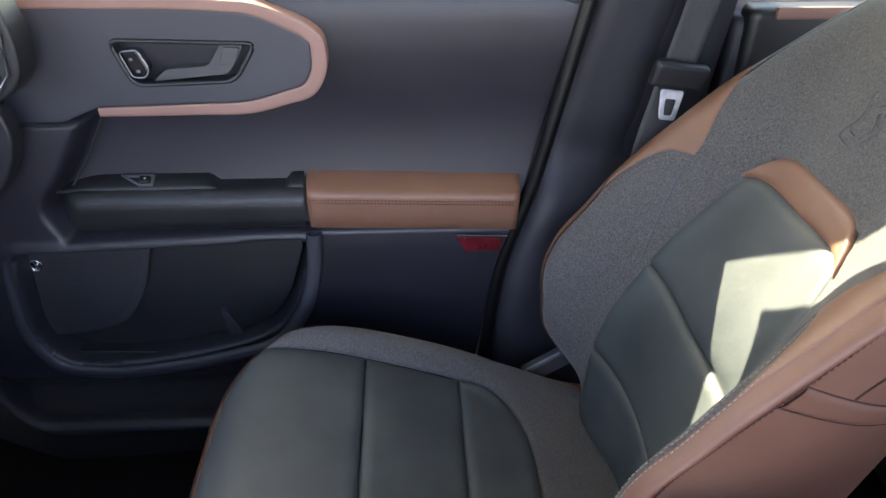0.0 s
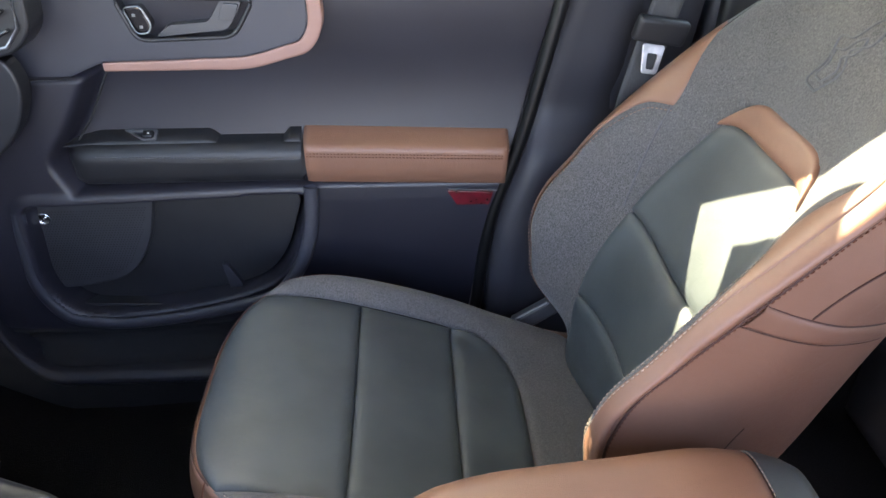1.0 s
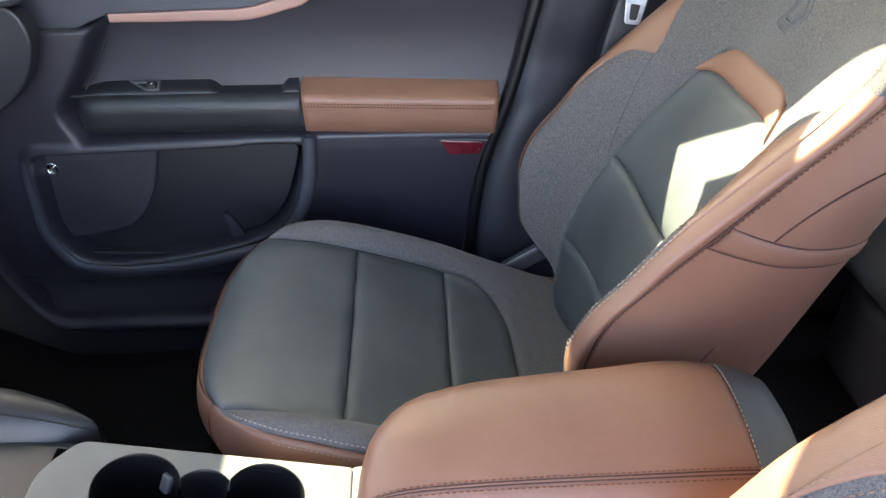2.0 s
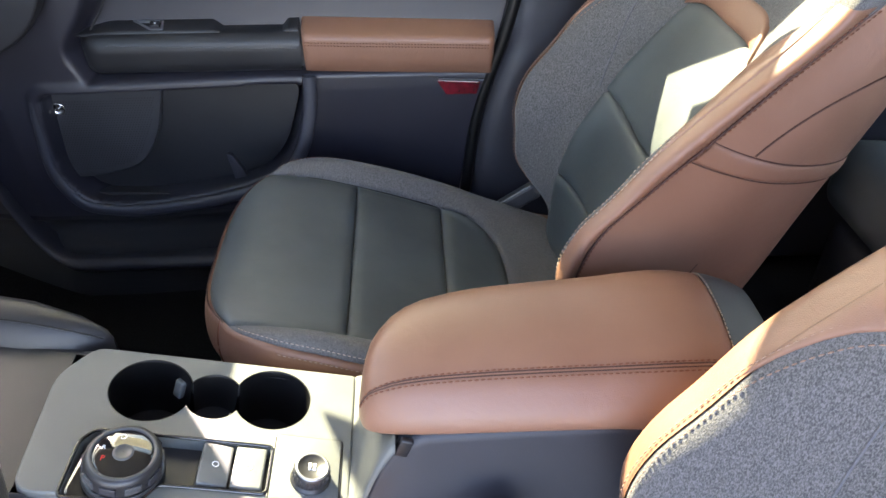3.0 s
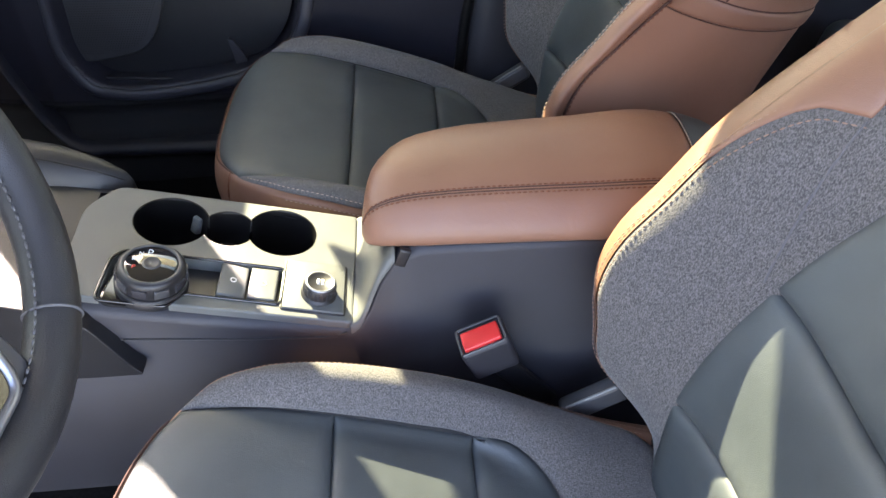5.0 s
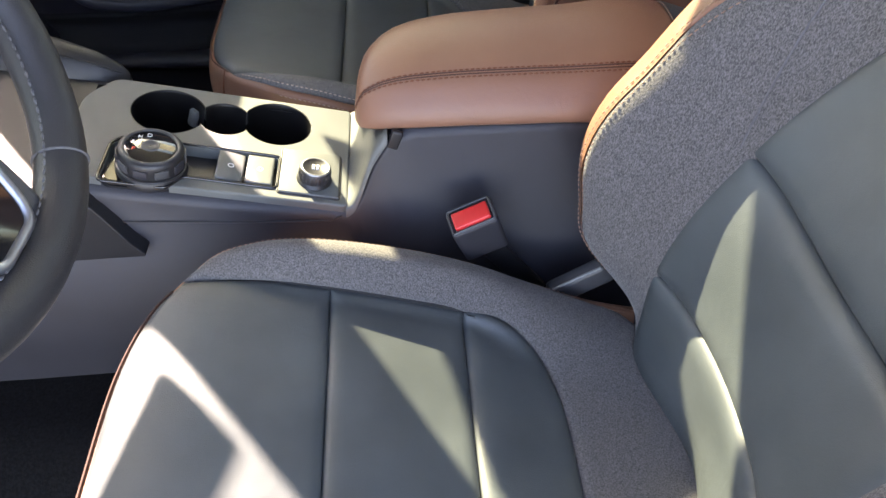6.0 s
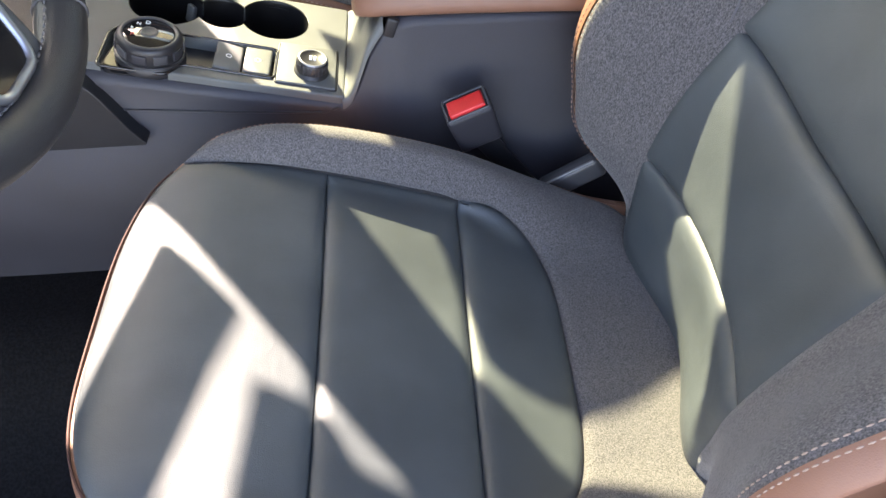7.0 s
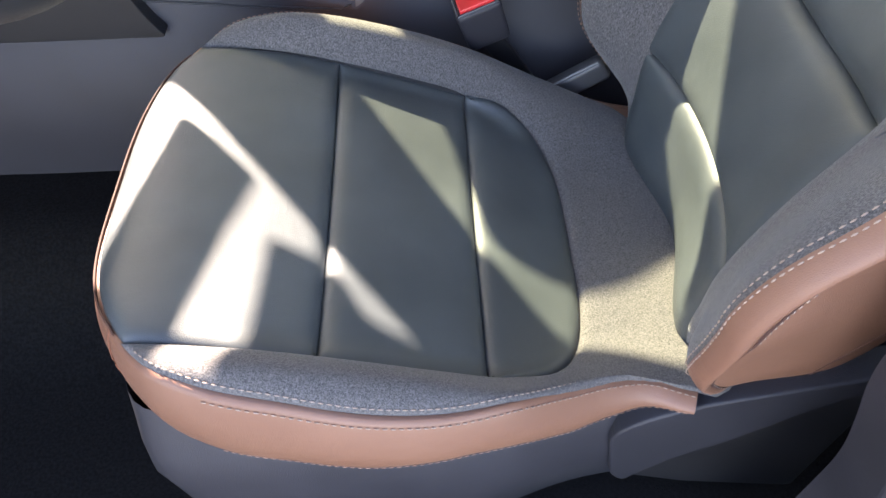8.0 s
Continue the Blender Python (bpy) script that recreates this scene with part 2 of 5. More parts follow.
def stitches(points, pitch=0.0062, length=0.0040, r=0.0006):
    """Single thread dashes along a line."""
    P = np.asarray(points, float)
    s = np.r_[0, np.cumsum(np.linalg.norm(np.diff(P, axis=0), axis=1))]
    at = lambda t: np.array([np.interp(t, s, P[:, k]) for k in range(3)])
    verts, faces = [], []
    for t in np.arange(0, s[-1] - length, pitch):
        a, b = at(t), at(t + length)
        d = (b - a) / (np.linalg.norm(b - a) + 1e-12)
        n = np.cross(d, (0.3, 0.2, 0.93))
        n /= np.linalg.norm(n)
        u = np.cross(d, n)
        base = len(verts)
        for c, k in ((a, 0.6), ((a + b) / 2, 1.25), (b, 0.6)):
            verts += [c + r * k * (n * x + u * y) for x, y in ((1, 0), (0, 1), (-1, 0), (0, -1))]
        for ring in (0, 4):
            for j in range(4):
                faces.append((base + ring + j, base + ring + (j + 1) % 4, base + ring + 4 + (j + 1) % 4, base + ring + 4 + j))
        faces += [(base + 3, base + 2, base + 1, base), (base + 8, base + 9, base + 10, base + 11)]
    return mesh_of(verts, faces)


def spline(xs, ys):
    """A smooth function through (x, y) pairs."""
    xs, ys = np.asarray(xs, float), np.asarray(ys, float)
    d = np.gradient(ys, xs)

    def f(x):
        x = np.clip(np.asarray(x, float), xs[0], xs[-1])
        i = np.clip(np.searchsorted(xs, x, side="right") - 1, 0, len(xs) - 2)
        h = xs[i + 1] - xs[i]
        t = (x - xs[i]) / h
        return (ys[i] * (1 + 2 * t) * (1 - t) ** 2 + d[i] * h * t * (1 - t) ** 2 + ys[i + 1] * t * t * (3 - 2 * t) + d[i + 1] * h * t * t * (t - 1))
    return f


def path3(points, n=60):
    """A smooth 3D line through points."""
    P = np.asarray(points, float)
    s = np.r_[0, np.cumsum(np.linalg.norm(np.diff(P, axis=0), axis=1))]
    t = np.linspace(0, s[-1], n)
    return np.stack([spline(s, P[:, k])(t) for k in range(P.shape[1])], 1)


def normals(P):
    du, dv = np.gradient(P, axis=0), np.gradient(P, axis=1)
    N = np.cross(du, dv)
    return N / (np.linalg.norm(N, axis=2)[..., None] + 1e-12)


def quilted(P, up, depth=0.005, edge=0.012, lift=0.0, sides=(1, 1, 1, 1)):
    """Pull the rims of a grid of points down by depth, as sewn leather is at its seams. up: a way that the outer side faces."""
    N = normals(P)
    N *= np.sign((N * np.asarray(up, float)).sum(-1))[..., None]
    lu = np.linalg.norm(np.diff(P, axis=0), axis=2)
    lv = np.linalg.norm(np.diff(P, axis=1), axis=2)
    cu = np.concatenate([np.zeros((1, P.shape[1])), np.cumsum(lu, 0)])
    cv = np.concatenate([np.zeros((P.shape[0], 1)), np.cumsum(lv, 1)], 1)
    d = np.full(P.shape[:2], 9.0)
    for on, dist in zip(sides, (cu, cu[-1:] - cu, cv, cv[:, -1:] - cv)):
        if on:
            d = np.minimum(d, dist)
    k = np.clip(d / edge, 0, 1)
    drop = (1 - np.sqrt(1 - (1 - k) ** 2)) * depth
    return P + N * (lift - drop)[..., None]


def easing(n, k=2.2):
    """Steps from 0 to 1, closer together at both ends."""
    t = np.linspace(-1, 1, n)
    return 0.5 + 0.5 * np.sign(t) * (1 - (1 - np.abs(t)) ** k)


def cut(ob, cutters):
    """Take the bodies away from ob's mesh."""
    for c in cutters:
        mod = ob.modifiers.new("cut", "BOOLEAN")
        mod.operation, mod.object, mod.solver = "DIFFERENCE", c, "EXACT"
    dg = bpy.context.evaluated_depsgraph_get()
    dg.update()
    me = bpy.data.meshes.new_from_object(ob.evaluated_get(dg))
    ob.modifiers.clear()
    ob.data = me
    for c in cutters:
        bpy.data.objects.remove(c)
    return ob


def line_text(body, size, m, mat, parent, name="lettering", depth=0.0002):
    cu = bpy.data.curves.new(name, "FONT")
    cu.body, cu.size, cu.extrude, cu.align_x, cu.align_y = body, size, depth, "CENTER", "CENTER"
    tmp = new(name, cu)
    me = bpy.data.meshes.new_from_object(tmp.evaluated_get(bpy.context.evaluated_depsgraph_get()))
    bpy.data.objects.remove(tmp)
    me.transform(m)
    return part(name, me, mat, parent)


# ---- the front seats ----
Z_MID = spline([-0.12, -0.085, -0.055, -0.02, 0.04, 0.10, 0.17, 0.24, 0.31, 0.38, 0.50], [0.335, 0.357, 0.370, 0.372, 0.360, 0.342, 0.318, 0.292, 0.268, 0.256, 0.25])
Z_BOLSTER = spline([-0.10, -0.03, 0.05, 0.15, 0.27, 0.34, 0.40, 0.50], [0.0, 0.006, 0.024, 0.032, 0.033, 0.024, 0.011, 0.006])
CREST = 0.0          # how much higher the bolster on the plus side is stuffed
RISE = spline([-0.10, -0.02, 0.05, 0.15, 0.27, 0.36, 0.44, 0.50], [0.0, 0.1, 0.6, 1.0, 0.9, 0.3, 0.0, 0.0])
EDGE_OUT = spline([-0.04, -0.01, 0.02, 0.09, 0.16, 0.21, 0.26, 0.30, 0.35, 0.385, 0.425, 0.48], [0.172, 0.201, 0.216, 0.228, 0.230, 0.223, 0.206, 0.187, 0.167, 0.161, 0.172, 0.186])
EDGE_IN = spline([-0.04, -0.01, 0.03, 0.09, 0.17, 0.25, 0.34, 0.42, 0.48], [0.172, 0.199, 0.213, 0.224, 0.229, 0.228, 0.218, 0.203, 0.188])
SKIRT = spline([-0.10, -0.03, 0.03, 0.13, 0.21, 0.30, 0.35, 0.39, 0.44], [0.108, 0.098, 0.094, 0.084, 0.070, 0.058, 0.042, 0.024, 0.012])


def cushion_z(x, y):
    a = np.abs(y)
    soft = np.clip((x - 0.25) / 0.15, 0, 1)
    k = np.where(y > 0, np.clip((a - 0.166 + 0.086 * soft) / (0.038 + 0.070 * soft), 0, 1), np.clip((a - 0.158 + 0.070 * soft) / (0.052 + 0.060 * soft), 0, 1))
    rim = np.clip((a - 0.200) / 0.035, 0, 1)
    return Z_MID(x) + (Z_BOLSTER(x) + CREST * RISE(x) * (y > 0)) * k * k * (3 - 2 * k) - 0.014 * rim ** 2 - 0.006 * np.clip(1 - (a / 0.15) ** 2, 0, 1)


def on_cushion(x, y, lift=0.0):
    x, y = np.broadcast_arrays(np.asarray(x, float), np.asarray(y, float))
    return np.stack([x, y, cushion_z(x, y) + lift], -1)


def front_x(v):
    return -0.086 + 0.053 * np.abs(v) ** 3.2


def rear_x(v):
    return 0.243 + 0.098 * np.clip(1 - np.abs(v) ** 4.2, 0, 1) ** 0.5


BZ = [0.22, 0.29, 0.32, 0.35, 0.41, 0.46, 0.51, 0.55, 0.60, 0.64, 0.68, 0.74, 0.79, 0.84, 0.885, 0.910]
X_IN = spline(BZ, [0.440, 0.424, 0.423, 0.422, 0.431, 0.447, 0.471, 0.490, 0.519, 0.543, 0.567, 0.594, 0.614, 0.634, 0.660, 0.700])
Y_IN = spline(BZ, [0.138, 0.139, 0.140, 0.140, 0.141, 0.141, 0.140, 0.136, 0.127, 0.115, 0.099, 0.092, 0.090, 0.085, 0.070, 0.035])
DISH = spline(BZ, [0.020, 0.024, 0.025, 0.026, 0.025, 0.023, 0.020, 0.017, 0.012, 0.008, 0.004, 0.000, -0.003, -0.004, -0.003, 0.000])
X_ST = spline(BZ, [0.455, 0.436, 0.402, 0.377, 0.364, 0.360, 0.376, 0.404, 0.436, 0.468, 0.503, 0.557, 0.600, 0.642, 0.680, 0.712])
Y_ST = spline(BZ, [0.150, 0.172, 0.194, 0.204, 0.211, 0.214, 0.216, 0.217, 0.217, 0.215, 0.212, 0.203, 0.188, 0.160, 0.112, 0.054])
X_CR = spline(BZ, [0.462, 0.443, 0.409, 0.384, 0.371, 0.367, 0.383, 0.411, 0.443, 0.475, 0.510, 0.564, 0.607, 0.649, 0.687, 0.719])
Y_CR = spline(BZ, [0.169, 0.191, 0.213, 0.223, 0.230, 0.233, 0.235, 0.236, 0.236, 0.234, 0.231, 0.222, 0.198, 0.170, 0.122, 0.064])
X_SM = spline(BZ, [0.470, 0.458, 0.417, 0.391, 0.378, 0.381, 0.399, 0.430, 0.472, 0.507, 0.542, 0.600, 0.650, 0.685, 0.708, 0.726])
Y_SM = spline(BZ, [0.150, 0.178, 0.208, 0.218, 0.224, 0.226, 0.226, 0.225, 0.222, 0.217, 0.211, 0.200, 0.185, 0.158, 0.111, 0.054])
X_RR = spline(BZ, [0.545, 0.582, 0.594, 0.605, 0.625, 0.640, 0.655, 0.668, 0.686, 0.700, 0.714, 0.732, 0.746, 0.754, 0.752, 0.742])
Y_RR = spline(BZ, [0.150, 0.152, 0.153, 0.153, 0.154, 0.154, 0.154, 0.154, 0.153, 0.152, 0.149, 0.142, 0.130, 0.108, 0.075, 0.040])
BACK_Y = 0.017       # the backrest stands a little inboard of the cushion's middle
SWELL = (0.0, 0.0)   # how much further back and out the bolster on the minus side is pressed
PUFF = 0.0           # how far the leather edge on the plus side swells out
Q_AT = [0, 1, 2, 2.45, 3, 4, 5, 6]


def section(z):
    """Points of half a level cut through the backrest, from its middle in front to its middle behind."""
    xi, yi, xs, ys, xc, yc, xm, ym, xr, yr = (float(f(z)) for f in (X_IN, Y_IN, X_ST, Y_ST, X_CR, Y_CR, X_SM, Y_SM, X_RR, Y_RR))
    half = [(xi + float(DISH(z)), 0.0), (xi, yi), (xs, ys), (xc, yc), (xm, ym), (0.5 * (xm + xr) + 0.01, 0.78 * ym + 0.22 * yr), (xr, yr), (xr + 0.014, 0.0)]
    full = [(half[1][0], -half[1][1])] + half + [(half[6][0], -half[6][1])]
    P = np.array(full)
    s = np.r_[0, np.cumsum(np.linalg.norm(np.diff(P, axis=0), axis=1) ** 0.75)]
    return spline(s, P[:, 0]), spline(s, P[:, 1]), s[1:-1]


def on_back(z, q, lift=0.0):
    """Places on the backrest: z is the level; q runs 0 in the middle, 1 at the rim of the middle panels, 2 at the front edge seam,
    3 at the side seam, 5 at the rear edge, 6 in the middle behind; the minus sign means the other side."""
    z, q = np.broadcast_arrays(np.asarray(z, float), np.asarray(q, float))
    out = np.zeros(z.shape + (3,))
    zf, qf, of = z.ravel(), q.ravel(), out.reshape(-1, 3)
    known = {}
    for i in range(len(zf)):
        key = round(zf[i], 5)
        if key not in known:
            known[key] = section(zf[i])
        fx, fy, s = known[key]
        t = np.interp(abs(qf[i]), Q_AT, s)
        a = abs(qf[i])
        k = float(np.interp(a, [0.8, 1.9, 3.2, 5.0], [0, 1, 1, 0]) * np.interp(zf[i], [0.28, 0.34, 0.44, 0.58, 0.75], [0.2, 0.5, 1, 1, 0])) if qf[i] < 0 else 0.0
        puff = PUFF * float(np.interp(a, [2.0, 2.45, 3.0, 4.2], [0, 1, 1, 0]) * np.interp(zf[i], [0.24, 0.34, 0.50, 0.62, 0.72, 0.79], [0.3, 1, 0.9, 1.2, 1.0, 0])) if qf[i] > 0 else 0.0
        of[i] = fx(t) + SWELL[0] * k, math.copysign(1, qf[i]) * (fy(t) + SWELL[1] * k + puff) + BACK_Y, zf[i]
    return out


def along_back(z, q, out=0.0):
    """A line on the backrest, moved out from the seat's middle by a hair."""
    P = on_back(z, q)
    c = np.stack([P[:, 0] * 0 + 0.60, (P[:, 1] - BACK_Y) * 0.55 + BACK_Y, P[:, 2]], 1)
    d = P - c
    return P + out * d / (np.linalg.norm(d, axis=1)[:, None] + 1e-9)


def across_seat(y):
    return Matrix(((1, 0, 0, 0), (0, 0, -1, y), (0, 1, 0, 0), (0, 0, 0, 1)))


def build_seat(recline=0.0, seam_thread=None):
    seat = thing("front_seat", "", "car seat", group="front seats")
    # cushion
    gx, gy = np.linspace(-0.015, 0.47, 28), np.linspace(-1, 1, 22)
    X = np.repeat(gx[:, None], 22, 1)
    Y = gy[None] * np.minimum(EDGE_OUT(np.maximum(gx, -0.02)) - 0.01, 0.19 + 0 * gx)[:, None]
    core = on_cushion(X, Y, -0.012)
    cushion = part("cushion", sheet(core), FOAM, seat)
    v = 2 * easing(31) - 1
    for x0, x1, nu in ((front_x, lambda w: 0.107 + 0 * w, 26), (lambda w: 0.107 + 0 * w, lambda w: 0.243 + 0 * w, 20), (lambda w: 0.243 + 0 * w, rear_x, 18)):
        u = easing(nu)[:, None]
        X = x0(v)[None] * (1 - u) + x1(v)[None] * u
        Y = np.repeat((0.176 * v)[None], nu, 0)
        part("cushion_panel", sheet(quilted(on_cushion(X, Y, 0.002), (0, 0, 1), 0.009, 0.016)), NAVY, cushion)
    # fabric round the two sides and the rear
    inner = path3([(-0.034, 0.176), (0.02, 0.177), (0.107, 0.177), (0.18, 0.177), (0.243, 0.176), (0.290, 0.166), (0.323, 0.135), (0.338, 0.080), (0.341, 0.0)], 45)
    xs = np.linspace(-0.036, 0.415, 20)
    halves = []
    for edge in (EDGE_IN, EDGE_OUT):
        outer = path3([*[(x, float(edge(x))) for x in xs], (0.445, 0.176), (0.474, 0.152), (0.487, 0.085), (0.488, 0.0)], 45)
        halves.append(inner[:, None] * (1 - easing(14, 1.6))[None, :, None] + outer[:, None] * easing(14, 1.6)[None, :, None])
    both = np.concatenate([halves[0], halves[1][-2::-1] * (1, -1)])
    part("bolster_cover", sheet(quilted(on_cushion(both[..., 0], both[..., 1], 0.001), (0, 0, 1), 0.008, 0.012, sides=(0, 0, 1, 1))), FABRIC, cushion, "grey melange fabric bolster cover")
    # leather skirt below, all round
    sx = np.linspace(0.44, -0.036, 40)
    fy = np.linspace(1, -1, 33)[1:-1]
    nose = np.stack([front_x(fy) - 0.001, 0.176 * fy], 1)
    rim = np.concatenate([np.stack([sx, EDGE_IN(sx)], 1), nose, np.stack([sx, -EDGE_OUT(sx)], 1)[:0:-1]])
    rim = path3(rim, 150)
    t = np.gradient(rim, axis=0)
    out = np.stack([-t[:, 1], t[:, 0]], 1)
    out /= np.linalg.norm(out, axis=1)[:, None]
    out *= np.sign((out * (rim - (0.2, 0))).sum(1))[:, None]
    for _ in range(6):
        out[1:-1] = (out[:-2] + out[1:-1] + out[2:]) / 3
    out /= np.linalg.norm(out, axis=1)[:, None]
    rows = [np.stack([rim[:, 0] - out[:, 0] * 0.010, rim[:, 1] - out[:, 1] * 0.010, cushion_z(rim[:, 0], rim[:, 1]) - 0.009], 1)]
    for w in np.linspace(0, 1, 12):
        swell = 0.011 * math.sin(math.pi * min(1, w * 0.92)) ** 0.8 + np.interp(rim[:, 0], [0.22, 0.31], [0.0, 0.010]) * w - np.interp(rim[:, 0], [-0.06, 0.0], [0.010, 0.0]) * w ** 3
        z = cushion_z(rim[:, 0], rim[:, 1]) - 0.004 - SKIRT(rim[:, 0]) * w
        rows.append(np.stack([rim[:, 0] + out[:, 0] * swell, rim[:, 1] + out[:, 1] * swell, z], 1))
    rows = np.stack(rows, 1)
    part("side_skirt", sheet(quilted(rows, (0, 0, 1), 0.0)), COPPER, cushion, "copper-brown leather skirt")
    part("piping", tube(np.c_[rim[55:-55], cushion_z(rim[55:-55, 0], rim[55:-55, 1]) - 0.0035], 0.0011), SEAM, cushion, "rust-coloured seam edge")
    for sgn in (1, -1):
        x = np.linspace(-0.020, 0.428, 80)
        P = on_cushion(x, sgn * ((EDGE_IN if sgn > 0 else EDGE_OUT)(x) - 0.0045), 0.0002)
        lip = rows[:46, 2] if sgn > 0 else rows[-46:, 2]
        for line in (P, lip + (0, sgn * 0.0008, 0.0008)):
            part("stitching", stitches(line) if sgn < 0 else stitches(line, 0.0056, 0.0036, 0.0004), THREAD if sgn < 0 else THREAD_TAN, cushion)
        low = rows[:46, 11] if sgn > 0 else rows[-46:, 11]
        part("stitching", stitches(low + (0, sgn * 0.0012, 0.001), r=0.00045), THREAD_TAN, cushion)
        c = rows[56 if sgn > 0 else -57]
        part("seam", tube(c * (1, 1, 1) + (-0.0004, 0, 0), 0.0012, 6), THREAD_RUST, cushion)
    # base trim under the cushion
    base = []
    for z, k in ((0.285, -0.022), (0.262, -0.014), (0.232, -0.002), (0.20, 0.004), (0.12, 0.004), (0.05, -0.004), (0.03, -0.02)):
        ring = rounded([(-0.064 + max(0, 0.2 - z) * 0.2, -0.214 - k), (0.23, -0.212 - k), (0.345, -0.172 - k), (0.43, -0.162 - k), (0.43, 0.180 + k), (-0.064 + max(0, 0.2 - z) * 0.2, 0.214 + k)], [0.05, 0.08, 0.08, 0.02, 0.03, 0.05], 6)
        base.append([(x, y, z - 0.30 * max(0.0, x - 0.20) * (z > 0.19)) for x, y in ring])
    part("seat_base", sheet(np.array(base), close_v=True), PLASTIC, seat, "dark grey grained plastic seat base")
    cov = slab(rounded([(0.362, 0.182), (0.392, 0.215), (0.436, 0.240), (0.475, 0.252), (0.60, 0.290), (0.60, 0.268), (0.548, 0.234), (0.488, 0.165), (0.442, 0.128), (0.412, 0.090), (0.397, 0.067), (0.380, 0.085)], [0.02, 0.03, 0.03, 0.03, 0.008, 0.008, 0.05, 0.04, 0.02, 0.015, 0.010, 0.02], 6), 0.0, 0.030, 0.012, 5)
    part("side_cover", cov, PLASTIC, seat, "grey plastic recliner cover").matrix_local = across_seat(-0.150)
    # black sheet painting in the shade that falls under the cover
    dark = slab(rounded([(0.405, 0.070), (0.45, 0.125), (0.53, 0.20), (0.60, 0.26), (0.60, 0.02), (0.47, 0.045)], 0.010, 5), 0.0, 0.004, 0.001)
    part("cover_shade", dark, BLACK, seat, "black sheet standing in for the shade below the side cover").matrix_local = across_seat(-0.170)
    part("side_cover", rbox((0.075, 0.02, 0.030), 0.007, 3), LEVER, seat).matrix_local = pose(0.382, 0.238, 0.272, 0, -34, 0)
    part("cover_edge", tube([(0.350, 0.229, 0.270), (0.375, 0.229, 0.287), (0.40, 0.229, 0.303)], 0.0015), PIPING, seat)

    # backrest
    lv = np.r_[np.linspace(0.22, 0.86, 52), np.linspace(0.868, 0.910, 8)]
    low_lv, top_lv = lv[lv < 0.762], lv[lv > 0.740]
    inside = lambda z, q: (np.abs(q) < 0.94) & (z < 0.69)
    qs = np.r_[-2 + 0.0 * np.arange(1), np.linspace(-1.96, 1.96, 61), 2.0]
    ZZ, QQ = np.meshgrid(lv, qs, indexing="ij")
    F = on_back(ZZ, QQ)
    F = quilted(F, (-1, 0, 0.3), 0.0012, 0.006, sides=(0, 0, 1, 1))
    F[..., 0] += 0.014 * inside(ZZ, QQ)
    back = part("backrest", sheet(F), FABRIC, seat, "grey melange fabric backrest")
    v = 2 * easing(27) - 1
    top_up = lambda w: 0.674 - 0.012 * np.abs(w) ** 6
    low = lambda w: 0.372 + 0 * w
    mid = lambda w: 0.519 - 0.012 * (1 - w * w)
    for z0, z1, nu in ((lambda w: 0.235 + 0 * w, low, 18), (low, mid, 20), (mid, top_up, 22)):
        u = easing(nu)[:, None]
        Z = z0(v)[None] * (1 - u) + z1(v)[None] * u
        Q = np.repeat(1.0 * v[None], nu, 0)
        part("back_panel", sheet(quilted(on_back(Z, Q), (-1, 0, 0.3), 0.010, 0.018, lift=0.003)), NAVY, back)
    u = easing(12)[:, None]
    b0 = top_up(v) - 0.004
    b1 = b0 + 0.004 + 0.032 * np.clip(1 - np.abs(v) ** 6, 0, 1) ** 0.6
    Z, Q = b0[None] * (1 - u) + b1[None] * u, np.repeat(1.03 * v[None], 12, 0)
    part("shoulder_bar", sheet(quilted(on_back(Z, Q), (-1, 0, 0.3), 0.006, 0.010, lift=0.0045)), COPPER, back, "copper-brown leather bar")
    for sgn in (1, -1):
        bands = np.r_[np.linspace(2.0, 2.5, 6), np.linspace(2.6, 3.0, 5)]
        ZZ, QQ = np.meshgrid(low_lv, bands, indexing="ij")
        part("edge_band", sheet(quilted(on_back(ZZ, QQ * sgn), (-0.2, sgn, 0), 0.0022, 0.007, lift=0.0006, sides=(0, 0, 0, 1))), COPPER, back, "copper-brown leather edge band")
        ZZ, QQ = np.meshgrid(top_lv, np.r_[bands, np.linspace(3.1, 3.5, 4)], indexing="ij")
        part("head_edge", sheet(on_back(ZZ, QQ * sgn)), FABRIC, back)
        ZZ, QQ = np.meshgrid(low_lv, np.linspace(3.0, 5.25, 24), indexing="ij")
        part("side_panel", sheet(quilted(on_back(ZZ, QQ * sgn), (0, sgn, 0), 0.0022, 0.007, lift=0.0012, sides=(0, 0, 1, 1))), COPPER, back, "copper-brown leather side panel")
        ZZ, QQ = np.meshgrid(top_lv, np.linspace(3.5, 5.25, 14), indexing="ij")
        part("head_side", sheet(on_back(ZZ, QQ * sgn)), COPPER, back)
        # leather cap on the shoulder
        u, w = np.meshgrid(easing(16), easing(16), indexing="ij")
        sag = 0.070 * np.clip((w - 0.35) / 0.65, 0, 1) ** 2
        Z = 0.650 + 0.010 * (1 - w) - sag + u * (0.106 - 0.024 * (1 - w) + sag)
        Q = sgn * (1.50 + 0.54 * w + 0.40 * u ** 1.4 * (1 - w))
        part("shoulder_cap", sheet(quilted(on_back(Z, Q), (-1, 0.3 * sgn, 0.3), 0.0030, 0.008, lift=0.0020, sides=(1, 1, 1, 1))), COPPER, back, "copper-brown leather shoulder cap")
        z = np.linspace(0.52, 0.658, 40)
        part("seam", tube(on_back(z, sgn * np.linspace(1.06, 1.50, 40)) + (-0.0006, 0, 0), 0.0011, 6), THREAD_GREY, back)
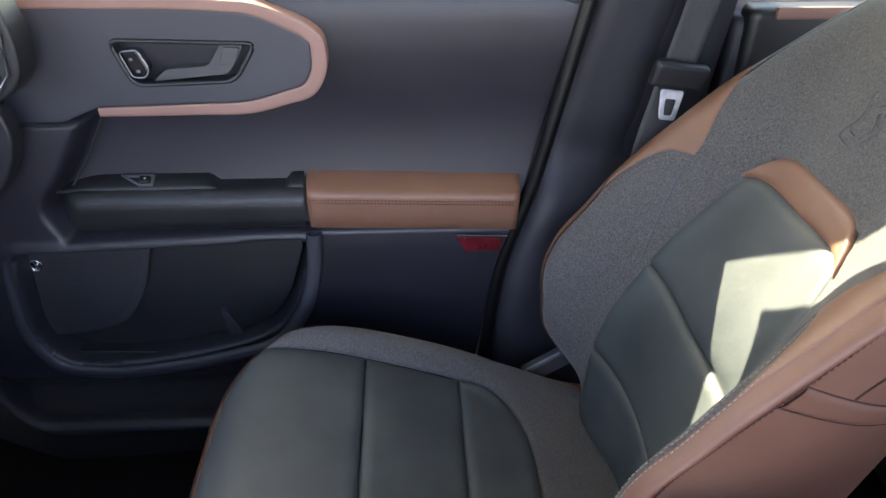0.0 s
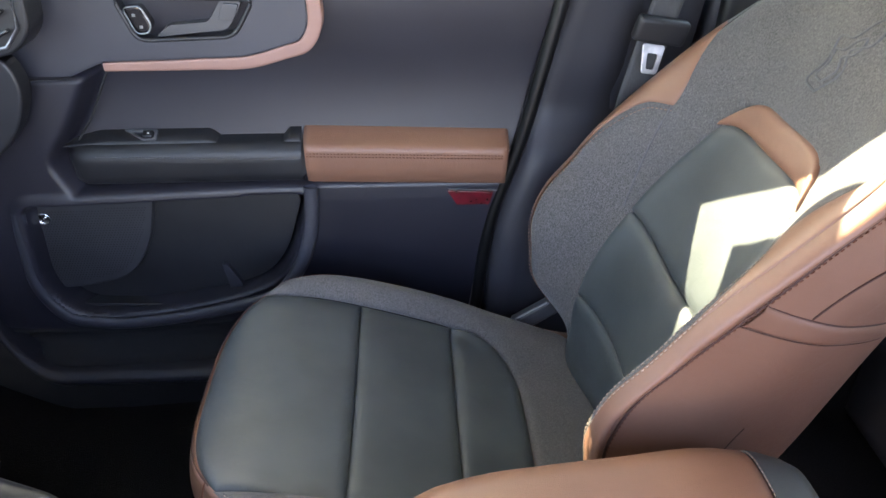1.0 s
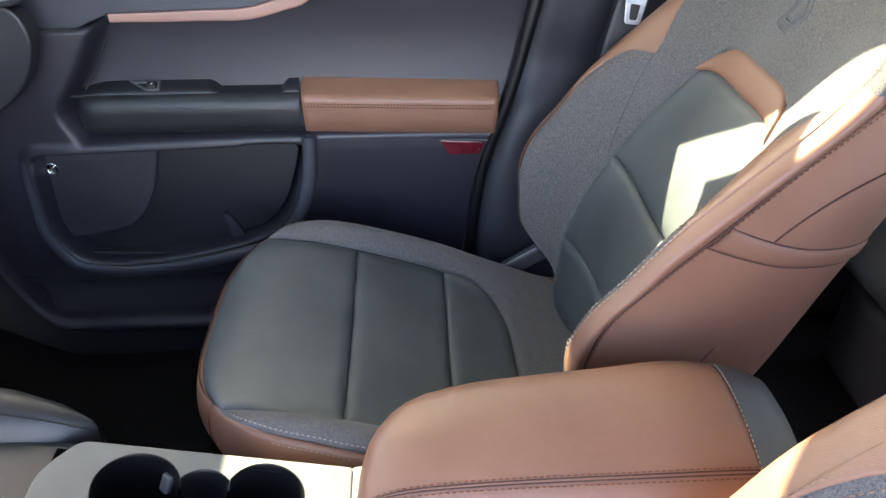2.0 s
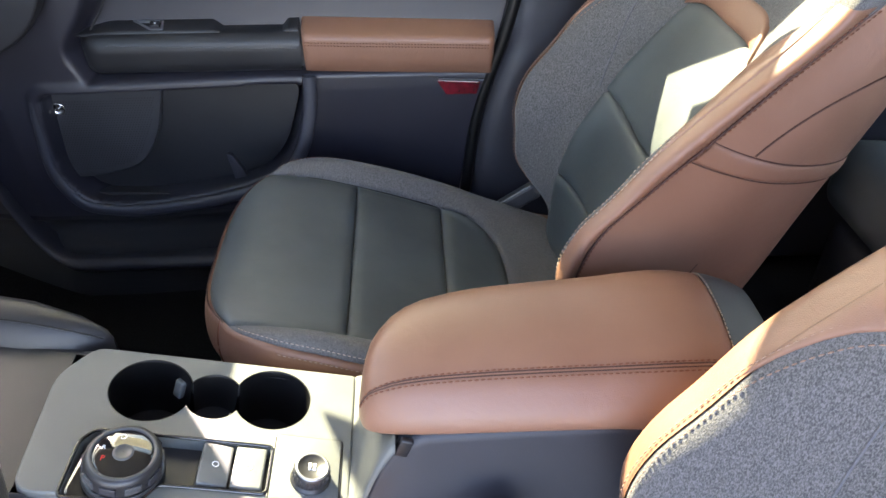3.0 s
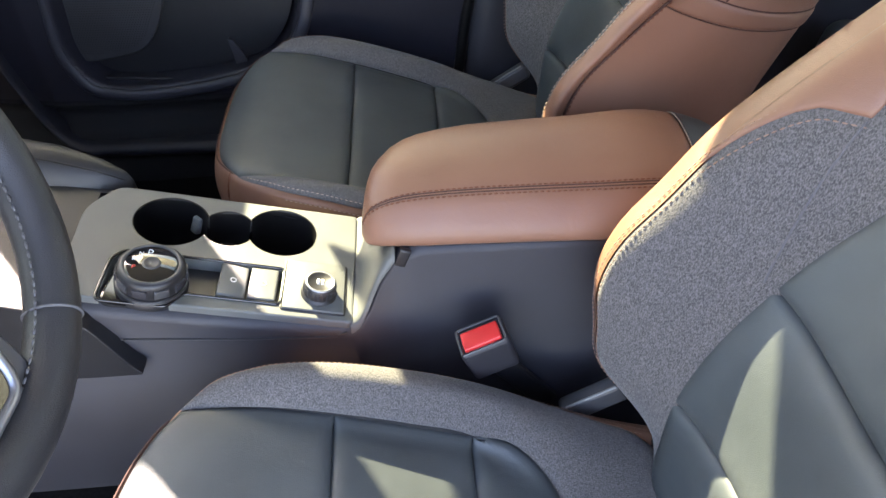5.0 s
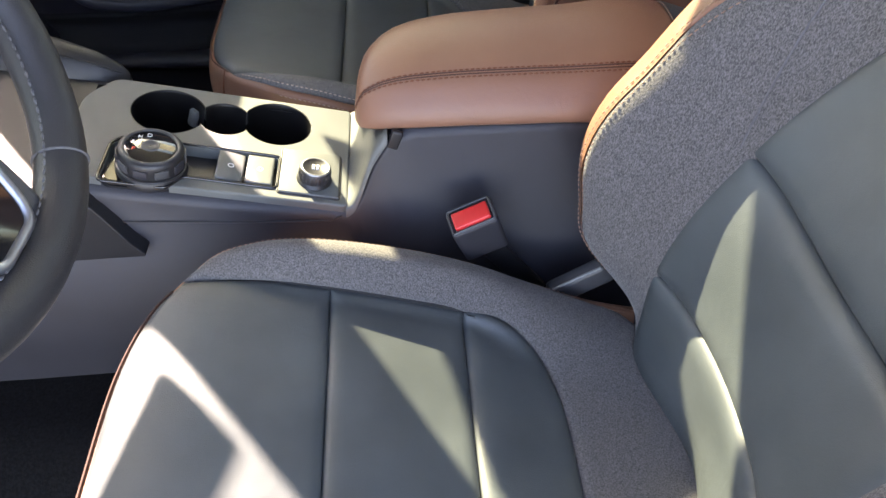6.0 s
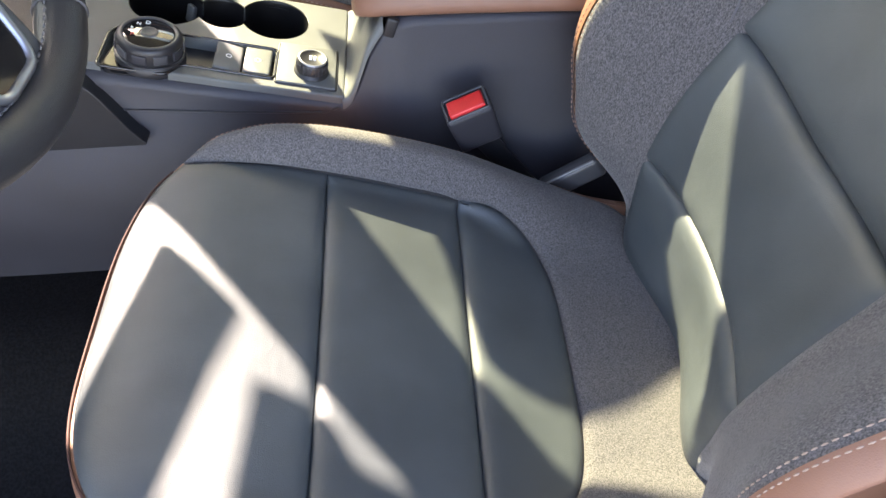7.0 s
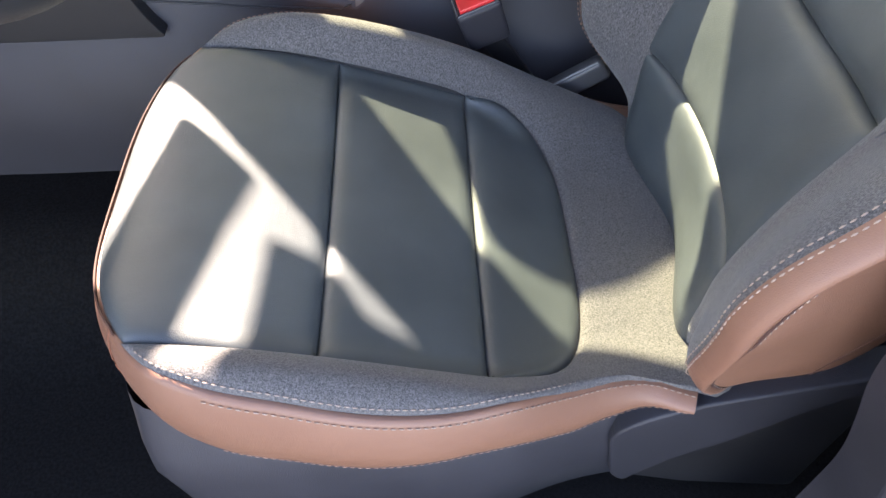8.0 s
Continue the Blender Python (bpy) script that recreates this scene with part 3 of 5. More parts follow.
        z, w = np.linspace(0.318, 0.575, 70), np.linspace(1, 0, 30)[1:]
        bend = 0.010 * (1 - w) - 0.070 * np.clip((w - 0.35) / 0.65, 0, 1) ** 2
        for q, dz, lift in ((1.92, -0.006, 0.0012), (2.05, 0.005, 0.0024)):
            part("stitching", stitches(np.concatenate([along_back(z, sgn * q, lift), along_back(0.650 + dz + bend, sgn * (q - 0.47 * (1 - w)), lift + 0.0008)])), THREAD if sgn < 0 else THREAD_TAN, back)
        z = np.linspace(0.318, 0.755, 120)
        for q in (2.88, 3.06):
            part("stitching", stitches(along_back(z, sgn * q, 0.0024), 0.0060, 0.0038, 0.0008), seam_thread, back)
        part("welt", tube(along_back(z, sgn * 3.0, -0.0008), 0.0014, 6), SEAM, back)
        # strap across the side and the curved seam over it
        u, w = np.meshgrid(easing(10), np.linspace(0, 1, 24), indexing="ij")
        Q = 3.02 + 2.2 * w
        Z = 0.600 + 0.022 * u - 0.046 * w - 0.010 * np.sin(np.pi * w)
        part("side_strap", sheet(quilted(on_back(Z, sgn * Q), (0, sgn, 0), 0.004, 0.008, lift=0.004, sides=(1, 1, 0, 0))), COPPER, back)
        for row in (0, -1):
            part("seam", tube(along_back(Z[row], sgn * Q[row], 0.0012), 0.0011, 6), SEAM, back)
        w = np.linspace(0, 1, 40)
        part("seam", tube(along_back(0.604 + 0.087 * (1 - (1 - w) ** 2), sgn * (3.60 + 0.85 * w ** 1.8), 0.0018), 0.0011, 6), SEAM, back)
        part("seam", tube(along_back(np.linspace(0.322, 0.46, 30), sgn * np.linspace(3.75, 4.0, 30), 0.0014), 0.0011, 6), SEAM, back)
        ZZ, QQ = np.meshgrid(lv, np.linspace(5.2, 6.0, 10), indexing="ij")
        part("rear_panel", sheet(on_back(ZZ, QQ * sgn)), PLASTIC, back)
    # plain stitched mark on the chest of the backrest
    mark = [(0.000, 0.000), (0.016, 0.022), (0.010, 0.034), (0.030, 0.046), (0.034, 0.066), (0.020, 0.060), (0.004, 0.044), (-0.014, 0.040), (-0.010, 0.024), (-0.020, 0.004)]
    for k in (1.35, 0.8):
        loop = path3([*[(k * a, 0.752 + 0.02 + k * (b - 0.02)) for a, b in mark], (0, 0.772 - 0.02 * k)], 80)
        P = on_back(loop[:, 1], -loop[:, 0] / 0.10)
        part("stitched_mark", tube(P + (-0.0006, 0, 0), 0.0015, 6), THREAD_GREY, back)
    if recline:
        p = Vector((0.43, 0.0, 0.37))
        back.matrix_local = Matrix.Translation(p) @ pose(0, 0, 0, 0, recline, 0) @ Matrix.Translation(-p)
    return seat


# driver's seam thread is paler: light on the same rust thread, put into its colour
SWELL, PUFF, CREST = (0.016, 0.027), 0.013, 0.012
driver = tagged(build_seat(0.0, THREAD), "dark navy leather driver seat with grey fabric bolsters, patched with sunlight")
SWELL, PUFF, CREST = (-0.006, -0.006), 0.0, 0.0
passenger = build_seat(3.0, THREAD_RUST)
passenger.matrix_world = pose(0, 0.722, 0)
passenger = tagged(passenger, "dark navy leather passenger seat with copper-brown sides beside the door")


# ---- console between the seats ----
TOP = pose(-0.02, 0.375, 0.3867, 0, 13.0, 0)       # plane of the console's top plate; 1.026 along its slope is 1 in plan


def on_top(x, y, z=0.0):
    return ((x + 0.02) * 1.0263, y - 0.375, z)


def top_out(pts):
    return [on_top(x, y)[:2] for x, y in pts]


def build_console():
    con = thing("centre_console", "grey plastic centre console with cup holders and rotary gear dial", "console")
    # body: a row of cuts along the car
    rows = []
    for x, y0, y1, z in ((-0.62, 0.265, 0.475, 0.46), (-0.30, 0.268, 0.474, 0.452), (-0.17, 0.272, 0.470, 0.419), (0.0, 0.277, 0.468, 0.3805), (0.122, 0.283, 0.468, 0.353), (0.132, 0.286, 0.468, 0.362), (0.142, 0.290, 0.467, 0.380), (0.155, 0.296, 0.466, 0.412),
                         (0.175, 0.302, 0.466, 0.440),
                         (0.20, 0.308, 0.465, 0.444), (0.30, 0.309, 0.465, 0.445), (0.53, 0.309, 0.465, 0.445), (0.56, 0.31, 0.46, 0.38)):
        low = 0.333 if x < 0.13 else 0.30
        low = min(low, z - 0.02)
        rows.append([(x, y0 - 0.012, 0.0), (x, y0 - 0.010, low * 0.5), (x, y0 - 0.008, low - 0.012), (x, y0 + 0.004, low), (x, y0, z - 0.012), (x, y0 + 0.004, z - 0.003), (x, y0 + 0.014, z),
                     (x, y1 - 0.014, z), (x, y1 - 0.004, z - 0.003), (x, y1, z - 0.012), (x, y1 + 0.004, 0.0)])
    rows = np.array(rows)
    part("body", sheet(rows[:, :7], flip=True), PLASTIC, con, "dark grained plastic console body")
    part("body_side", sheet(rows[:, 7:], flip=True), PLASTIC, con)
    part("body_top", sheet(rows[:3, 6:8], flip=True), PODSKIN, con)
    part("body_top", sheet(rows[4:, 6:8], flip=True), PLASTIC, con)
    # top plate with its wells
    plate = part("top_plate", slab(rounded(top_out([(-0.168, 0.283), (0.121, 0.287), (0.121, 0.466), (-0.150, 0.463), (-0.176, 0.42)]), [0.02, 0.006, 0.006, 0.012, 0.02], 6), -0.014, 0.006, 0.003, 3), GREYPLATE, con, "grey satin console plate")
    plate.matrix_local = TOP
    cups = [(-0.084, 0.413, 0.0415), (0.036, 0.418, 0.0405), (-0.0225, 0.413, 0.030)]
    cutters = []
    for cx, cy, r in cups:
        a, b, _ = on_top(cx, cy)
        cutters.append(part("c", slab(circle(a, b, r, 56), -0.05, 0.03), None))
    cutters.append(part("c", slab(rounded(top_out([(-0.128, 0.282), (-0.128, 0.34), (-0.118, 0.354), (0.043, 0.354), (0.043, 0.303), (-0.05, 0.303), (-0.062, 0.282)]), 0.006), -0.012, 0.03), None))
    for c in cutters:
        c.matrix_world = TOP
    cut(plate, cutters)
    for cx, cy, r in cups:
        a, b, _ = on_top(cx, cy)
        deep = -0.07 if r > 0.035 else -0.04
        others = [(*on_top(ox, oy)[:2], orad) for ox, oy, orad in cups if ox != cx]
        ang = [w for w in np.linspace(0, 2 * math.pi, 145)[:-1] if all(math.hypot(a + r * math.cos(w) - oa, b + r * math.sin(w) - ob) > orad - 0.001 for oa, ob, orad in others)]
        runs = [[]]
        for w in ang:
            if runs[-1] and w - runs[-1][-1] > 0.05:
                runs.append([])
            runs[-1].append(w)
        if len(runs) > 1 and runs[0][0] < 0.01 and runs[-1][-1] > 6.2:
            runs[0] = [w - 2 * math.pi for w in runs.pop()] + runs[0]
        for run in runs:
            wall = [[(a + (r + dr) * math.cos(w), b + (r + dr) * math.sin(w), z) for w in run] for dr, z in ((0.0004, 0.0056), (0.0000, 0.0062), (-0.0008, 0.0052), (-0.0014, 0.002), (-0.002, -0.02), (-0.005, deep))]
            part("cup_well", sheet(np.array(wall)), SEAL, con, "black round cup holder").matrix_local = TOP
        part("cup_floor", slab(circle(a, b, r - 0.001, 48), deep - 0.003, deep + (0.0006 if r > 0.035 else 0.0)), BLACK, con).matrix_local = TOP
    for cx, cy, ang in ((-0.062, 0.441, 50), (0.0005, 0.402, 200), (-0.117, 0.392, 215)):
        a, b, _ = on_top(cx, cy)
        part("cup_finger", rbox((0.008, 0.012, 0.022), 0.003, 3), GREYPLATE, con, "grey cup holder finger").matrix_local = TOP @ pose(a, b, -0.020, 0, 12, ang)
    # pocket of the dial
    tray = part("shifter_tray", slab(rounded(top_out([(-0.1275, 0.2825), (-0.1275, 0.34), (-0.1175, 0.3535), (0.0425, 0.3535), (0.0425, 0.3035), (-0.05, 0.3035), (-0.0625, 0.2825)]), 0.006), -0.0115, -0.008), BLACK, con, "black recessed shifter tray")
    tray.matrix_local = TOP
    ring = rounded(top_out([(-0.130, 0.280), (-0.130, 0.341), (-0.119, 0.356), (0.045, 0.356), (0.045, 0.301), (-0.051, 0.301), (-0.0635, 0.280)]), 0.007, 6)
    loop = resample([(x, y, 0.0065) for x, y in ring + ring[:1]], 0.002)
    part("tray_rim", tube(loop, 0.0017, 8, closed=True), GLOSS, con, "gloss black trim ring").matrix_local = TOP
    foot = part("dial_surround", slab(rounded(top_out([(-0.128, 0.2815), (-0.122, 0.335), (-0.07, 0.347), (-0.045, 0.32), (-0.062, 0.283)]), 0.012, 6), -0.008, 0.005, 0.003), GLOSS, con)
    foot.matrix_local = TOP
    # rotary dial
    a, b, _ = on_top(-0.083, 0.313)
    D = TOP @ Matrix.Translation((a, b, 0))
    dial = part("gear_dial", lathe([(0.036, 0.0), (0.0365, 0.006), (0.0345, 0.012), (0.033, 0.014), (0.0335, 0.016), (0.0335, 0.032), (0.0325, 0.036), (0.030, 0.0385), (0.0275, 0.039), (0.0262, 0.0375), (0.0005, 0.0372)], 64), BLACK, con, "black rotary gear dial")
    dial.matrix_local = D @ Matrix.Diagonal((1.0, 1.0, 0.84, 1.0))
    part("dial_collar", lathe([(0.0345, 0.0128), (0.0362, 0.0132), (0.0362, 0.0150), (0.0340, 0.0155)], 64), SATINBLACK, dial)
    part("dial_face", lathe([(0.0258, 0.0378), (0.0235, 0.0392), (0.0005, 0.0395)], 48), GLOSS, dial, "gloss black dial face")
    part("dial_button", lathe([(0.0092, 0.0394), (0.0088, 0.0403), (0.0066, 0.0408), (0.0060, 0.0400), (0.0005, 0.0400)], 32), LEVER, dial)
    part("dial_ring", lathe([(0.0300, 0.0384), (0.0292, 0.0395), (0.0268, 0.0395), (0.0262, 0.0380)], 56), LEVER, dial)
    for i in range(10):
        w = 2 * math.pi * (i + 0.3) / 10
        rib = rbox((0.0022, 0.0145, 0.0115), 0.0008, 2)
        part("grip", rib, PLASTIC if i % 2 else LEVER, dial).matrix_local = Matrix.Rotation(w, 4, "Z") @ pose(0.0338, 0, 0.0245)
    line_text("P", 0.0075, pose(-0.0155, -0.008, 0.0397, 0, 0, 0), RED, dial)
    line_text("D", 0.0075, pose(-0.004, 0.0165, 0.0397, 0, 0, 0), WHITE, dial)
    line_text("N", 0.0060, pose(-0.0125, 0.0125, 0.0397, 0, 0, 0), WHITE, dial)
    line_text("R", 0.0060, pose(-0.0175, 0.0035, 0.0397, 0, 0, 0), WHITE, dial)
    # two switches
    for x0, x1, tilt in ((-0.021, 0.0075, 9), (0.0105, 0.0395, 0)):
        a, b, _ = on_top((x0 + x1) / 2, 0.3285)
        sw = part("switch", rbox(((x1 - x0) * 1.02, 0.047, 0.014), 0.0025, 3), GREYPLATE, con, "grey rocker switch")
        sw.matrix_local = TOP @ pose(a, b, 0.0005, 0, tilt, 0)
        part("switch_mark", lathe([(0.0034, 0.0072), (0.0034, 0.0075), (0.0024, 0.0075), (0.0024, 0.0072)], 20), WHITE, sw)
    # knob plate
    a, b, _ = on_top(0.0785, 0.333)
    kp = part("knob_plate", rbox((0.0655, 0.0745, 0.004), 0.0015, 2), GREYPLATE, con, "grey square knob plate")
    kp.matrix_local = TOP @ pose(a, b, 0.0068, 0, 0, 0)
    gap = rounded(top_out([(0.0455, 0.295), (0.1115, 0.295), (0.1115, 0.371), (0.0455, 0.371)]), 0.003)
    part("plate_gap", tube(resample([(x, y, 0.0062) for x, y in gap + gap[:1]], 0.003), 0.0011, 6, closed=True), BLACK, con).matrix_local = TOP
    a, b, _ = on_top(0.083, 0.322)
    kn = part("mode_knob", lathe([(0.0195, 0.0), (0.0195, 0.0022), (0.0168, 0.003), (0.0172, 0.005), (0.0172, 0.015), (0.0158, 0.0175), (0.0140, 0.0185), (0.0132, 0.0175), (0.0005, 0.0175)], 48), BLACK, con, "small black drive mode knob")
    kn.matrix_local = TOP @ Matrix.Translation((a, b, 0.0085))
    part("knob_ring", lathe([(0.0160, 0.0168), (0.0166, 0.0178), (0.0150, 0.0190), (0.0138, 0.0184)], 48), SATIN, kn)
    for dx in (-0.0022, 0.0022):
        part("knob_mark", rbox((0.003, 0.008, 0.0004), 0.0, 1), WHITE, kn).matrix_local = pose(dx, 0, 0.0178)
    for i in range(24):
        w = 2 * math.pi * i / 24
        part("knurl", rbox((0.0012, 0.0016, 0.0095), 0.0003, 1), PLASTIC, kn).matrix_local = Matrix.Rotation(w, 4, "Z") @ pose(0.0173, 0, 0.0098)
    # light ramp up to the armrest
    climb = path3([(0.1195, 0.3560), (0.1265, 0.3600), (0.1335, 0.3720), (0.1420, 0.3930), (0.1540, 0.4210), (0.1700, 0.4440)], 16)
    ends = np.interp(climb[:, 0], [0.1195, 0.135, 0.155, 0.17], [0.2855, 0.289, 0.297, 0.302])
    ramp = [[(cx, y0 - 0.001, cz - 0.012), (cx, y0 - 0.001, cz - 0.003), (cx, y0 + 0.003, cz + 0.001), (cx, y0 + 0.012, cz + 0.002), (cx, 0.36, min(cz, 0.425)), (cx, 0.41, min(cz, 0.385)), (cx, 0.466, min(cz, 0.360))] for (cx, cz), y0 in zip(climb, ends)]
    part("rear_ramp", sheet(np.array(ramp)), GREYPLATE, con, "grey satin ramp below the armrest")
    # side seam, knee panel and front pad
    x = np.linspace(-0.40, 0.115, 40)
    yb = np.interp(x, [-0.62, -0.30, -0.17, 0.0, 0.125], [0.265, 0.268, 0.272, 0.277, 0.283])
    zb = np.interp(x, [-0.30, -0.17, 0.0, 0.10, 0.115], [0.372, 0.368, 0.352, 0.343, 0.349])
    part("side_seam", tube(np.stack([x, yb + 0.0015, zb], 1), 0.0013, 6), BLACK, con)
    knee = part("knee_panel", slab(rounded([(-0.55, 0.315), (-0.096, 0.328), (-0.108, 0.345), (-0.140, 0.417), (-0.30, 0.47), (-0.55, 0.47)], [0.01, 0.006, 0.02, 0.03, 0.03, 0.01]), 0.0, 0.02, 0.004, 3), PODSKIN, con, "black plastic knee panel")
    knee.matrix_local = Matrix(((1, 0, 0, 0), (0, 0, -1, 0.276), (0, 1, 0, 0), (0, 0, 0, 1)))
    pad = []
    for x, zt, w in ((-0.60, 0.50, 0.055), (-0.40, 0.495, 0.055), (-0.30, 0.482, 0.053), (-0.22, 0.462, 0.048), (-0.175, 0.442, 0.036), (-0.150, 0.424, 0.02), (-0.143, 0.412, 0.004)):
        c = 0.485 + 0.004
        pad.append([(x, c + w * math.cos(t) * (0.8 if math.cos(t) < 0 else 0.6), zt - 0.05 + 0.05 * math.sin(t)) for t in np.linspace(0, math.pi, 13)])
    part("knee_pad", sheet(np.array(pad)), PODSKIN, con, "padded leather knee rest")
    part("pad_seam", tube(np.array(pad)[1:-1, 8] + (0, 0, 0.0004), 0.0012, 6), SEAL, con)
    return con


build_console()


def build_armrest():
    arm = thing("armrest", "copper-brown leather padded console armrest with a stitched seam", "armrest")
    AX = [0.1365, 0.140, 0.146, 0.156, 0.172, 0.195, 0.235, 0.30, 0.36, 0.478, 0.484, 0.487]
    far = spline(AX, [0.354, 0.375, 0.398, 0.416, 0.433, 0.446, 0.457, 0.466, 0.472, 0.477, 0.476, 0.472])
    near = spline(AX, [0.338, 0.328, 0.321, 0.315, 0.310, 0.3065, 0.304, 0.303, 0.302, 0.302, 0.303, 0.306])
    high = spline(AX, [0.449, 0.468, 0.483, 0.493, 0.501, 0.506, 0.509, 0.510, 0.510, 0.509, 0.5075, 0.504])
    under = spline(AX, [0.438, 0.436, 0.437, 0.439, 0.442, 0.444, 0.446, 0.446, 0.446, 0.446, 0.447, 0.449])
    # cut across the pad: near side leaning out below a stitched edge, flat crowned top, rounded far side
    CUT = path3([(0.06, 0.0), (0.012, 0.035), (0.0, 0.12), (0.018, 0.30), (0.085, 0.52), (0.155, 0.68), (0.215, 0.765), (0.32, 0.86), (0.50, 0.97), (0.66, 1.0), (0.83, 0.95), (0.94, 0.80), (1.0, 0.50), (0.985, 0.15), (0.93, 0.0)], 48)
    seam_at = int(np.argmin(np.abs(CUT[:24, 1] - 0.755)))
    xs = np.r_[0.1365, 0.138, 0.140, 0.143, 0.148, 0.156, 0.168, 0.182, 0.20, 0.225, np.linspace(0.25, 0.478, 12), 0.484, 0.487]
    rows = [[(x, near(x) + (far(x) - near(x)) * a, under(x) + (high(x) - under(x)) * b) for a, b in CUT] for x in xs]
    P = np.array(rows)
    pad = part("pad", sheet(P, close_v=True), COPPER, arm)
    cap = []
    for x, k in ((0.4865, 1.0), (0.50, 1.0), (0.52, 0.97), (0.532, 0.90), (0.537, 0.7)):
        c = P[-3].mean(0)
        r = (P[-3] - c) * (0, k, k) + c
        r[:, 0] = x
        r[:, 2] -= (x - 0.486) * 0.30
        cap.append(r)
    part("rear_cap", sheet(np.array(cap), close_v=True), NAVY, arm, "dark leather rear end of the armrest")
    mid = P.mean(1)[:, None]
    outward = (P - mid) / np.linalg.norm(P - mid, axis=2)[..., None]
    for k in (-1, 1):
        part("stitching", stitches((0.3 * P[:, seam_at] + 0.7 * P[:, seam_at + k] + 0.0009 * outward[:, seam_at])[1:-1], 0.0058, 0.004, 0.0008), THREAD_RUST, arm)
    for k in (-0.25, 0.25):
        part("seam", tube(((1 - abs(k)) * P[:, seam_at] + abs(k) * P[:, seam_at + int(math.copysign(1, k))] - 0.0003 * outward[:, seam_at])[1:-1], 0.0008, 6), SEAM, arm)
    rr = P[-2]
    part("stitching", stitches(rr[4:44] + (0.002, 0, 0.0004), 0.005, 0.0036, 0.0007), THREAD, arm)
    part("latch", rbox((0.012, 0.006, 0.022), 0.002, 2), BLACK, arm).matrix_local = pose(0.178, 0.3035, 0.436, 0, 20, 0)
    return arm


build_armrest()


def build_buckle(m):
    b = thing("seat_belt_buckle", "black plastic seat belt buckle with a red release button", "belt buckle", m=m)
    body = part("housing", rbox((0.050, 0.032, 0.060), 0.006, 3, taper=1.06), PLASTIC, b)
    body.matrix_local = pose(0, 0, -0.030)
    part("release_button", rbox((0.040, 0.021, 0.008), 0.0025, 3), RED, b, "red release button").matrix_local = pose(0, -0.002, 0.0015)
    part("slot_rim", tube(resample([(x, y, 0.0008) for x, y in rounded([(-0.0235, -0.0145), (0.0235, -0.0145), (0.0235, 0.0145), (-0.0235, 0.0145), (-0.0235, -0.0145)], 0.003)], 0.002), 0.0016, 6), LEVER, b)
    part("stalk", rbox((0.026, 0.010, 0.16), 0.003, 2), BLACK, b).matrix_local = pose(0.016, 0, -0.125, 0, -12, 0)
    return b


build_buckle(pose(0.254, 0.246, 0.376, 10, -20, 8))


# ---- passenger door ----
def across(y):
    """Turns a flat slab (x, z) into one that faces the cabin at depth y."""
    return Matrix(((1, 0, 0, 0), (0, 0, -1, y), (0, 1, 0, 0), (0, 0, 0, 1)))


def edge_dist(pts, outline):
    """Distance of points from an outline, and whether they lie inside it."""
    A = np.array(outline)
    B = np.roll(A, -1, 0)
    ab = B - A
    tt = np.clip(((pts[:, None] - A) * ab).sum(-1) / ((ab ** 2).sum(-1) + 1e-12), 0, 1)
    dist = np.linalg.norm(pts[:, None] - (A + tt[..., None] * ab), axis=-1).min(1)
    hit = ((A[:, 1] > pts[:, None, 1]) != (B[:, 1] > pts[:, None, 1])) & (pts[:, None, 0] < ab[:, 0] * (pts[:, None, 1] - A[:, 1]) / (ab[:, 1] + 1e-12) + A[:, 0])
    return dist, hit.sum(1) % 2 == 1


